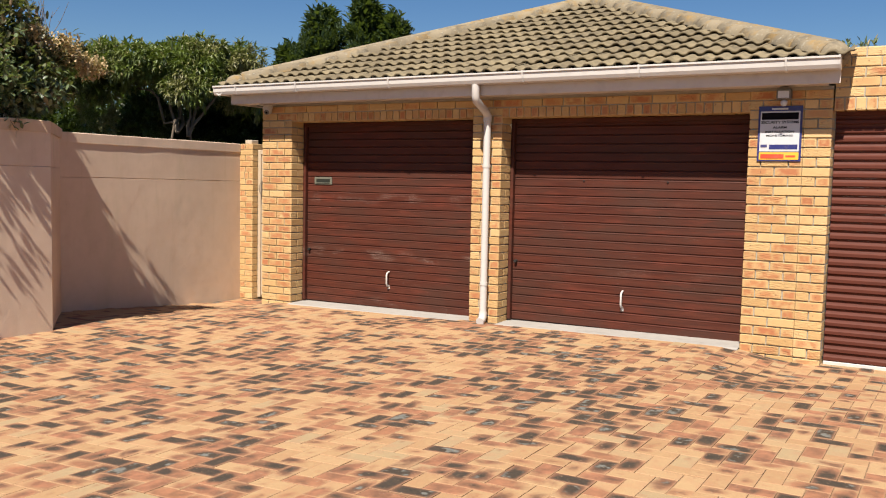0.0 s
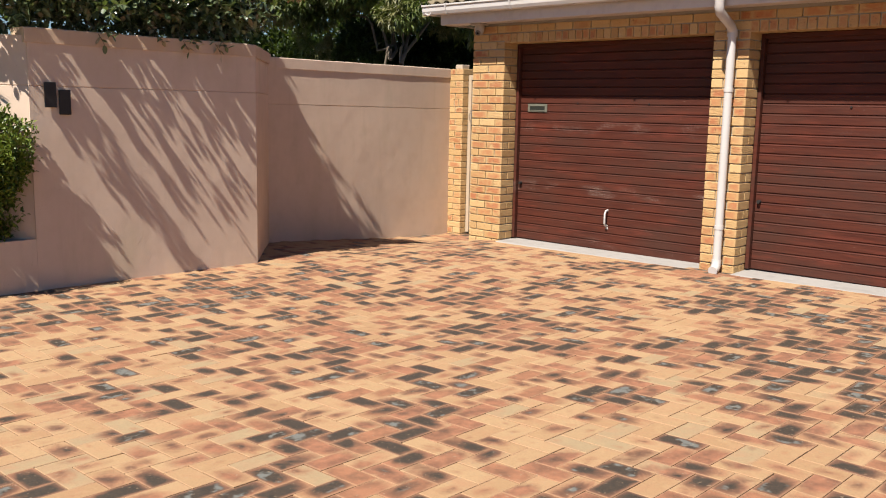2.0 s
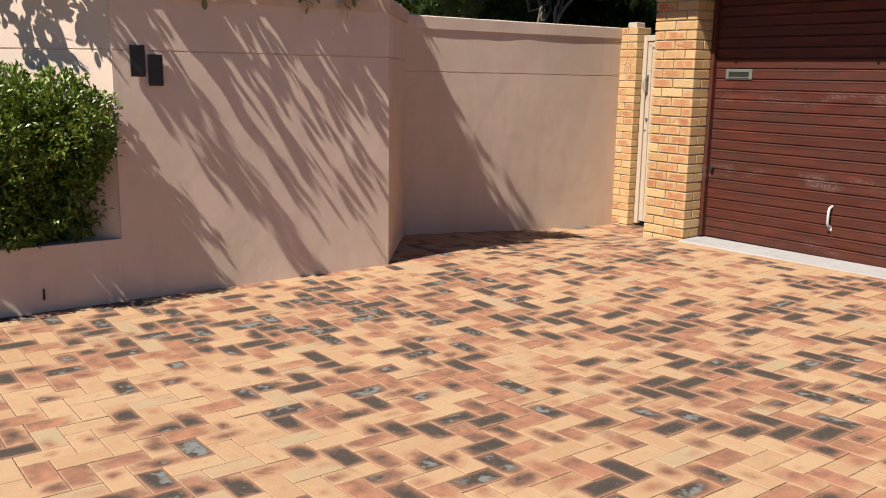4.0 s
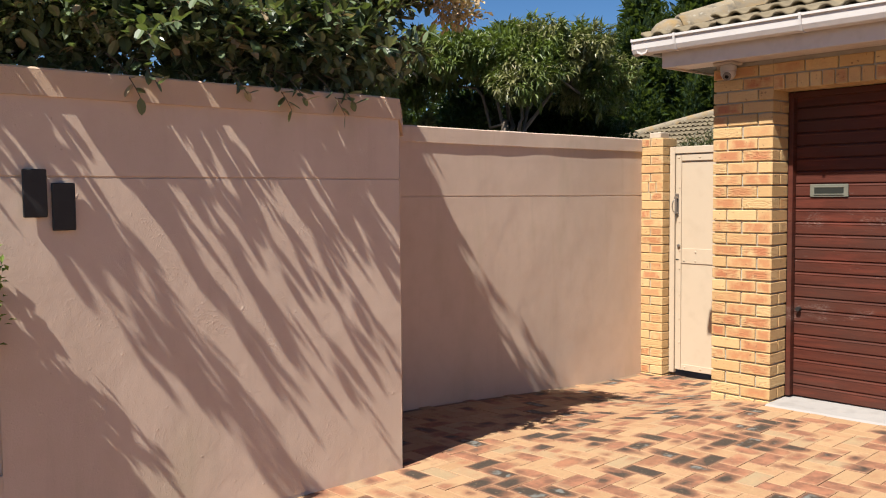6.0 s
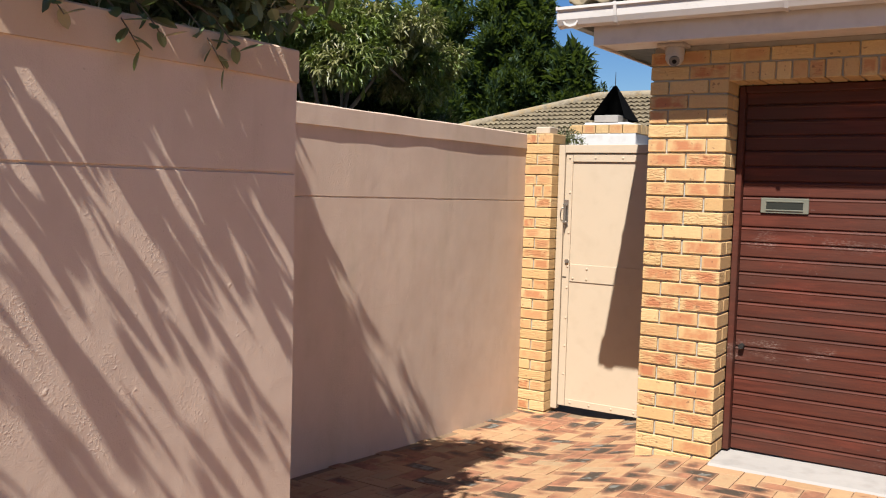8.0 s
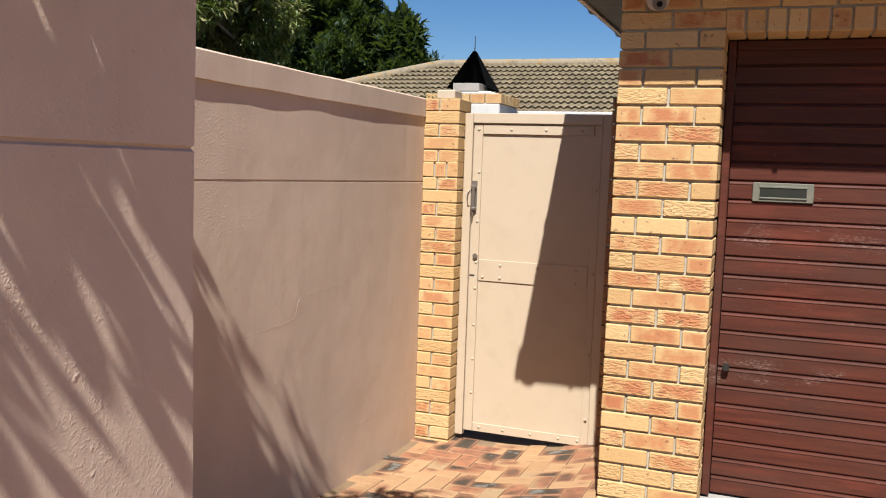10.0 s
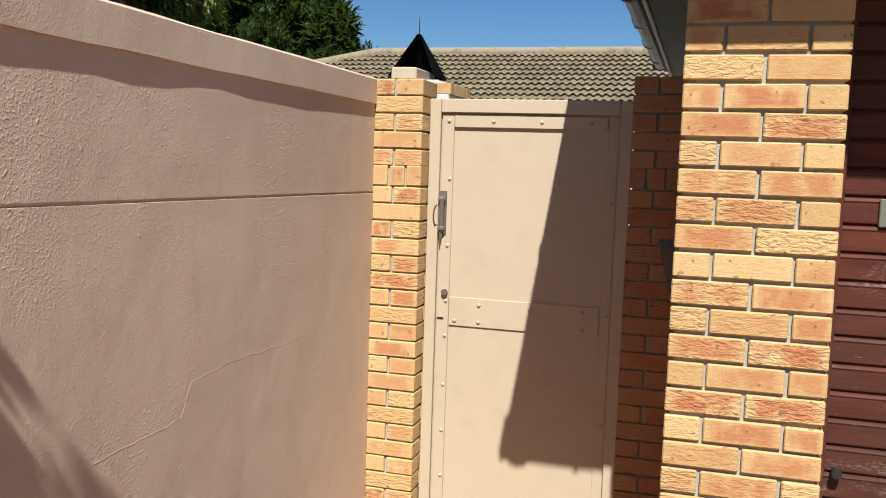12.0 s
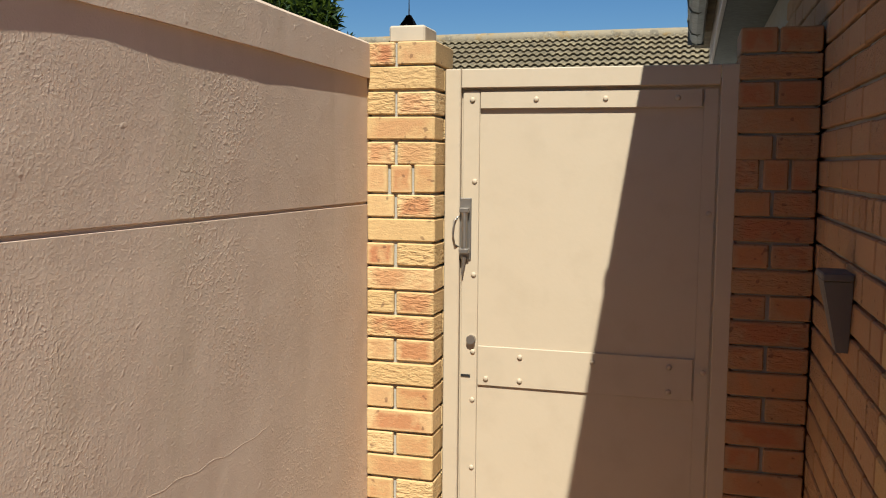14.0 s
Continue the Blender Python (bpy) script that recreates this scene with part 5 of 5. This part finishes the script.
for k in range(16):
    a = Vector((-8.02 - 0.2 * rng.random(), 5.20 + 0.30 * rng.random(), 2.86))
    b = a + Vector((0.12 * rng.normal(), 0.14 * rng.normal(), 0.28 + 0.26 * rng.random()))
    m = a.lerp(b, 0.6) + Vector(rng.normal(size=3)) * 0.03
    tube([a, m, b], 0.005, 5, twigs, taper=0.0015)
    tube([m, m + Vector(rng.normal(size=3)) * 0.05 + Vector((0, 0, 0.09))], 0.003, 4, twigs, taper=0.001)
tagged(part("bare_twigs", twigs, M_BARK), "thin bare twigs standing out of the shrub", "twigs", kind="stuff")
c, out = blob_points(rng, 120, [(-7.88, 5.74, 2.66, 0.10, 0.14, 0.09), (-7.88, 5.56, 2.76, 0.10, 0.13, 0.08), (-7.88, 5.36, 2.86, 0.10, 0.14, 0.07), (-7.9, 5.12, 2.90, 0.08, 0.12, 0.06)], 0.8)
at, way, up, L, W = sprays(rng, c, 14, 0.03, out, 0.045, 0.026)
tagged(new("dry_flowers", leaf_mesh("dry_flowers", at, way, up, L, W, M_LEAF_DRY)), "tan dried flower heads on the shrub", "flowers", kind="stuff")

# sprigs that hang over the wall's head or stand out into the sun
def sprig(stems, start, end, sag, leaves, size):
    """One stem with leaves set along it; the leaf places and ways come back."""
    a, b = Vector(start), Vector(end)
    path = [a.lerp(b, f) + Vector((0, 0, sag * 4 * f * (1 - f))) for f in (0.0, 0.3, 0.6, 0.85, 1.0)]
    tube(path, 0.004, 5, stems, taper=0.0015)
    d = np.array((b - a).normalized())
    f = np.linspace(0.30, 1.0, leaves) ** 0.8
    at = np.array(a)[None, :] + f[:, None] * np.array(b - a)[None, :] + np.array([0, 0, 1.0]) * (sag * 4 * f * (1 - f))[:, None]
    turn = np.arange(leaves) * 2.4
    u = np.array(Vector(d).orthogonal().normalized())
    w = np.cross(d, u)
    way = d[None, :] * 0.7 + np.cos(turn)[:, None] * u + np.sin(turn)[:, None] * w + rng.normal(size=(leaves, 3)) * 0.15
    return at, way, rng.uniform(0.75, 1.2, leaves) * size


stems = bmesh.new()
sets = []
for y, drop in ((3.62, 0.10), (3.70, 0.04), (4.14, 0.05), (4.38, 0.11), (4.46, 0.06), (4.70, 0.12), (4.76, 0.06)):
    sets.append(sprig(stems, (X_W1 - 0.10, y - 0.04, Z_W1 + 0.10), (X_W1 + 0.06, y + 0.04, Z_W1 - drop), 0.03, 9, 0.072))
for y, z, reach, count in ((2.86, 2.36, -7.33, 6), (2.62, 2.38, -7.45, 2), (3.20, 2.36, -7.42, 2), (3.90, 2.36, -7.44, 2), (4.15, 2.42, -7.48, 2)):
    for k in range(count):
        dy, dz = 0.05 * rng.normal(), 0.04 * rng.normal()
        sets.append(sprig(stems, (-7.90, y + dy, z + dz - 0.03), (reach - 0.05 * rng.random(), y + dy, z + dz), 0.02, 15, 0.075))
for k in range(13):
    y, z = 3.45 + 1.65 * rng.random(), 2.32 + 0.50 * rng.random()
    reach = 0.10 + 0.16 * rng.random()
    sets.append(sprig(stems, (-7.86, y, z - 0.05), (-7.66 + reach, y - 0.20 * rng.random(), z + 0.12 * rng.normal()), 0.03, 12, 0.075))
at, way, L = (np.concatenate(q) for q in zip(*sets))
sprig_thing = empty("sprigs", "pale leafy sprigs standing out over the wall", "sprigs", kind="stuff")
part("stem", stems, M_BARK, sprig_thing)
ob = new("leaves", leaf_mesh("leaves", at, way, unit(rng, len(at)) * 0.4 + np.array([0, 0, 1.0]), L, L * 0.52, M_LEAF_SHRUB, broad=True))
ob.parent = sprig_thing

# clipped hedge in the planter
lobes = [(-7.88, y, 1.14, 0.44, 0.42, 0.36) for y in (2.72, 2.3, 1.8, 1.2, 0.6, 0.0, -0.6)] + [(-7.98, y, 0.74, 0.30, 0.40, 0.34) for y in (2.55, 2.1, 1.5, 0.9, 0.3, -0.4)] + [(-7.84, 2.78, 0.80, 0.24, 0.26, 0.36), (-7.84, 2.40, 0.66, 0.24, 0.3, 0.30), (-7.82, 2.84, 1.12, 0.32, 0.24, 0.34)]


def hedge_shape(c):
    """Above the soil and clear of the wall."""
    return (c[:, 2] > 0.42) & ~((c[:, 1] > 2.98) & (c[:, 0] < X_W1 + 0.04))


hedge_stems = [(-8.0 + 0.45 * math.sin(2.4 * k), 2.9 - 0.11 * k, 0.95 + 0.12 * math.sin(1.7 * k)) for k in range(26)]
plant("hedge", "green clipped hedge, twiggy low down, in the plastered planter", "hedge", rng, (-7.95, 1.9, 0.36), hedge_stems, lobes, 6500, 11, 0.046, 0.022, M_LEAF_HEDGE, 0.022, 0.88, 0.5, 0.010, 0.05, hedge_shape, 1600, "", False)

# broad tree behind the garden wall
main = [(-14.6, 13.5, 3.98, 1.05, 1.0, 0.55), (-14.0, 14.5, 3.85, 0.9, 0.9, 0.60), (-15.4, 12.6, 3.85, 0.9, 0.8, 0.62), (-15.3, 14.3, 3.95, 1.0, 1.0, 0.6), (-14.1, 15.0, 3.45, 0.6, 0.6, 0.75), (-16.0, 11.9, 3.55, 0.7, 0.6, 0.6), (-14.0, 13.1, 3.45, 0.55, 0.5, 0.40)]
lobes = []
for mx, my, mz, ax, ay, az in main:
    for d in unit(rng, 19):
        if d[2] > -0.40:
            e = rng.uniform(0.24, 0.42)
            lobes.append((mx + d[0] * ax * 0.8, my + d[1] * ay * 0.8, mz + d[2] * az * 0.8, e, e, e * 0.70))
lobes += [(-16.4, 12.6, 2.95, 0.4, 0.35, 0.28), (-15.9, 12.2, 2.55, 0.35, 0.35, 0.25)]
plant("tree", "spreading evergreen tree with narrow leaves in rosettes behind the garden wall", "tree", rng, (-14.3, 13.1, -0.02), [(-14.45, 13.0, 2.75), (-14.2, 13.2, 2.6)], lobes, 2300, 17, 0.175, 0.038, M_LEAF_TREE, 0.024, 0.9, 0.20, 0.075, 0.34, None, 0)
deep, out = blob_points(rng, 1300, [(a, b, c, 0.66 * e, 0.66 * f, 0.6 * g) for a, b, c, e, f, g in main], 0.4)
at, way, up, L, W = sprays(rng, deep, 4, 0.08, out, 0.22, 0.08, 0.0)
inner = new("inner_foliage", leaf_mesh("inner_foliage", at, way, up, L, W, M_LEAF_TREE))
inner.parent = bpy.data.objects["tree"]
forks = limbs(rng, (-14.40, 13.02, 2.50), [(-14.7, 12.9, 3.6), (-14.9, 13.8, 3.8), (-15.4, 12.7, 3.7), (-15.2, 14.2, 3.8)], 0.045, 6)
part("branch", forks, M_BARK, bpy.data.objects["tree"], "", True)
forks = limbs(rng, (-14.22, 13.16, 2.42), [(-14.1, 13.2, 3.4), (-13.9, 14.4, 3.7), (-14.2, 14.0, 3.8)], 0.042, 6)
part("branch", forks, M_BARK, bpy.data.objects["tree"], "", True)
# dark undergrowth below it, and a low bush before the neighbour's chimney
M_LEAF_BUSH = leaf_material("glossy_bush_leaf", (0.006, 0.012, 0.004), (0.040, 0.070, 0.012), None, 0.38)
lobes = [(x + dx, y + dx, z, 0.7, 0.75, 0.85) for z, dx, places in ((2.0, 0.0, ((-17.2, 13.9), (-16.4, 14.6), (-15.6, 15.2), (-14.9, 15.7), (-14.5, 15.9))), (2.85, 0.5, ((-18.0, 13.9), (-17.2, 14.5), (-16.4, 15.1), (-15.6, 15.5)))) for x, y in places] + [(-17.6, 13.2, 2.7, 0.6, 0.6, 0.7), (-16.6, 13.6, 2.5, 0.5, 0.5, 0.5), (-17.6, 12.6, 2.4, 0.7, 0.6, 0.8), (-18.2, 12.2, 2.9, 0.7, 0.6, 0.7), (-15.4, 13.2, 2.65, 0.5, 0.45, 0.5), (-16.0, 13.6, 3.0, 0.5, 0.45, 0.5)]
plant("bush", "dark glossy undergrowth behind the garden wall", "bush", rng, (-15.4, 15.4, -0.02), [(-16.4, 14.4, 2.0), (-15.2, 15.4, 2.1), (-14.0, 16.2, 2.1)], lobes, 3600, 12, 0.16, 0.055, M_LEAF_BUSH, 0.06, 0.8, 0.2, 0.05, 0.2, None, 1200)
plant("bush", "low twiggy pinkish bush beside the chimney", "bush", rng, (-11.0, 13.6, -0.02), [(-11.2, 13.6, 2.2), (-10.9, 13.7, 2.25), (-10.6, 13.6, 2.2)], [(-11.15, 13.6, 2.12, 0.30, 0.25, 0.22), (-10.75, 13.65, 2.2, 0.30, 0.25, 0.24)], 220, 9, 0.055, 0.022, M_LEAF_BROWNING, 0.04, 0.7, 0.3, 0.012, 0.1, None, 60)


def conifer(root, height, spread, seed, tilt=0.0):
    """A dense dark conifer: upswept feathery boughs round a leader."""
    r = np.random.default_rng(seed)
    top = empty("conifer", "tall dark green conifer with upswept feathery boughs", "tree", root, "conifers")
    top.matrix_world = Matrix.Identity(4)
    x, y, z = root
    part("trunk", tube([(x, y, z), (x, y, z + height * 0.5), (x + tilt, y, z + height * 0.97)], 0.16, 8, taper=0.02), M_BARK, top, "", True)
    cs, outs = [], []
    for k in range(105):
        hz = r.random() ** 0.8
        reach = spread * (1 - hz) ** 0.75 * r.uniform(0.35, 1.45) + 0.12
        ang = r.random() * 2 * math.pi
        o = np.array([math.cos(ang), math.sin(ang), r.uniform(0.15, 0.6)])
        side = np.array([-o[1], o[0], 0.0])
        start = np.array([x + tilt * hz, y, z + height * (0.06 + 0.92 * hz) - 0.25])
        for f in np.linspace(0.2, 1.0, 12):
            p = start + o * reach * f + np.array([0, 0, 0.35 * reach * f * f])
            for q in (-1, 0, 1):
                cs.append(p + side * q * 0.20 * (1.15 - f) * reach + np.array([0, 0, -0.06 * abs(q)]) + r.normal(size=3) * 0.05)
                outs.append(o + side * q * 0.5)
    c, out = np.array(cs), np.array(outs)
    at, way, up, L, W = sprays(r, c, 9, 0.07, out, 0.19, 0.055, 0.55)
    crown = new("crown", leaf_mesh("crown", at, way, up, L, W, M_LEAF_CONIFER))
    crown.parent = top
    axis = np.array([x + tilt * 0.5, y, 0])
    deep = c * np.array([0.45, 0.45, 1.0]) + axis * np.array([0.55, 0.55, 0.0])
    at, way, up, L, W = sprays(r, deep, 3, 0.15, out, 0.40, 0.16, 0.3)
    inner = new("inner_foliage", leaf_mesh("inner_foliage", at, way, up, L, W, M_LEAF_CONIFER))
    inner.parent = top


conifer((-22.2, 26.0, -0.3), 6.9, 2.2, 3)
conifer((-20.95, 26.2, -0.3), 8.3, 2.2, 5, 0.1)
conifer((-19.2, 26.4, -0.3), 8.7, 2.0, 7, 0.15)
conifer((-18.9, 26.6, -0.3), 7.9, 1.1, 15, 1.2)
conifer((-24.4, 25.0, -0.3), 6.6, 2.4, 13)
conifer((-16.8, 26.4, -0.3), 6.0, 1.4, 9, 0.2)


# ---- neighbour's house ----
def build_neighbour():
    house = empty("house", "neighbouring house with a hipped grey-brown tiled roof", "house", (-8, 20, 0))
    house.matrix_world = Matrix.Identity(4)
    ex0, ex1, ey, ez = -16.6, 2.5, 16.6, 2.25
    rx0, ry, rz = -12.9, 19.8, 3.52
    part("wall", box(ex0 + 0.5, ey + 0.5, -0.3, ex1 - 0.5, 22.6, ez), M_WHITEWASH, house, "pale plastered house wall")
    bm = bmesh.new()
    a, b, c, d = [bm.verts.new(p) for p in ((ex0, ey, ez), (ex1, ey, ez), (ex1, ry, rz), (rx0, ry, rz))]
    e, f = bm.verts.new((ex0, 2 * ry - ey, ez)), bm.verts.new((ex1, 2 * ry - ey, ez))
    for face in ((a, b, c, d), (a, d, e), (d, c, f, e), (a, e, f, b), (b, f, c)):
        bm.faces.new(face)
    bmesh.ops.recalc_face_normals(bm, faces=bm.faces)
    roof = part("roof", bm, M_TILES, house, "weathered grey-brown tile roof")
    up = Vector((0, ry - ey, rz - ez))
    tilt = math.atan2(up.z, up.y)
    me = tile_shape(0.23, 0.30, M_TILES, "tile_field")
    co = np.array([v.co[:] for v in me.vertices])
    polys = np.array([p.vertices[:] for p in me.polygons])
    rows = int(up.length / 0.25)
    V, F = [], []
    ct, st = math.cos(tilt), math.sin(tilt)
    k = 0
    for r in range(rows):
        s = (r + 0.5) / rows
        lo = ex0 + (rx0 - ex0) * s
        x = ex0
        while x < ex1 - 2.0:
            if x > lo - 0.1:
                v = co.copy()
                v[:, 2] += 0.012
                yy, zz = v[:, 1] + r * up.length / rows, v[:, 2].copy()
                V.append(np.stack([v[:, 0] + x, ey + yy * ct - zz * st, ez + yy * st + zz * ct], 1))
                F.append(polys + k * len(co))
                k += 1
            x += 0.23
    tiles = bpy.data.meshes.new("tile_field")
    tiles.from_pydata(np.concatenate(V).tolist(), [], np.concatenate(F).tolist())
    tiles.materials.append(M_TILES)
    t = new("tile_field", tiles)
    t.parent = roof
    tagged(t, kind="stuff")
    part("ridge", tube([(rx0, ry, rz + 0.03), (ex1, ry, rz + 0.03)], 0.10, 10), M_RIDGE, roof, "", True)
    part("hip", tube([(ex0, ey, ez + 0.03), (rx0, ry, rz + 0.03)], 0.10, 10), M_RIDGE, roof, "", True)


def build_chimney():
    x, y = -10.55, 14.95
    ch = empty("chimney", "whitewashed braai chimney with a brick rim and black pyramid cowl", "chimney", (x, y, 0))
    part("chimney_shaft", box(-0.50, -0.42, -0.3, 0.50, 0.38, 2.43, 0.01), M_WHITEWASH, ch, "whitewashed chimney stack")
    rim = part("rim", box(-0.48, -0.38, 2.432, 0.48, 0.36, 2.548), M_MORTAR, ch)
    for i in range(5):
        ob = new("brick", brick_mesh(0.188, 0.09, 0.122))
        ob.parent = ch
        ob.location = (-0.405 + i * 0.2025, -0.375, 2.492)
        ob = new("brick", brick_mesh(0.09, 0.15, 0.122))
        ob.parent = ch
        ob.location = (0.475, -0.34 + i * 0.17, 2.492)
    part("flaunching", box(-0.36, -0.28, 2.54, 0.34, 0.28, 2.60, 0.03), M_WHITEWASH, ch, "white mortar flaunching")
    part("flue", box(-0.19, -0.27, 2.60, 0.17, 0.10, 2.70, 0.004), M_CONCRETE, ch)
    bm = bmesh.new()
    zb, zt, r = 2.64, 3.14, 0.275
    base = [bm.verts.new((sx * r, sy * r, zb)) for sx, sy in ((-1, -1), (1, -1), (1, 1), (-1, 1))]
    tops = [bm.verts.new((sx * 0.02, sy * 0.02, zt)) for sx, sy in ((-1, -1), (1, -1), (1, 1), (-1, 1))]
    # open towards the drive
    for k in range(1, 4):
        bm.faces.new((base[k], base[(k + 1) % 4], tops[(k + 1) % 4], tops[k]))
    bm.faces.new(tops)
    bmesh.ops.solidify(bm, geom=bm.faces[:], thickness=0.006)
    cowl = part("cowl", bm, M_COWL, ch, "black steel pyramid cowl")
    part("spike", tube([(0, 0, 3.14), (0, 0, 3.34)], 0.008, 6, taper=0.004), M_BLACK, cowl)
    # white parapet beside it
    tagged(part("wall_courtyard", box(-9.95, 15.0, -0.3, -6.2, 15.2, 2.37, 0.01), M_WHITEWASH), "white-painted courtyard wall", "wall", kind="structure")


# succulent tufts on the parapet over the roller door, and a weep slot in the planter
c = np.array([(x, Y_FRONT + 0.10, 2.775) for x in (-0.93, -0.82, -0.74, -0.5, -0.42, 0.1)])
at, way, up, L, W = sprays(rng, c, 16, 0.02, np.tile(np.array([[0.0, 0.0, 0.6]]), (len(c), 1)), 0.07, 0.02, 0.8)
tagged(new("parapet_tufts", leaf_mesh("parapet_tufts", at, way, up, L, W, M_LEAF_SHRUB)), "small succulent tufts growing on the parapet", "plants", kind="stuff")
tagged(part("weep_slot", box(X_W1 + 0.002, 2.57, 0.10, X_W1 + 0.009, 2.582, 0.17), M_BLACK), "narrow dark weep slot in the planter wall", "slot", kind="structure")

build_neighbour()
build_chimney()
build_paving()
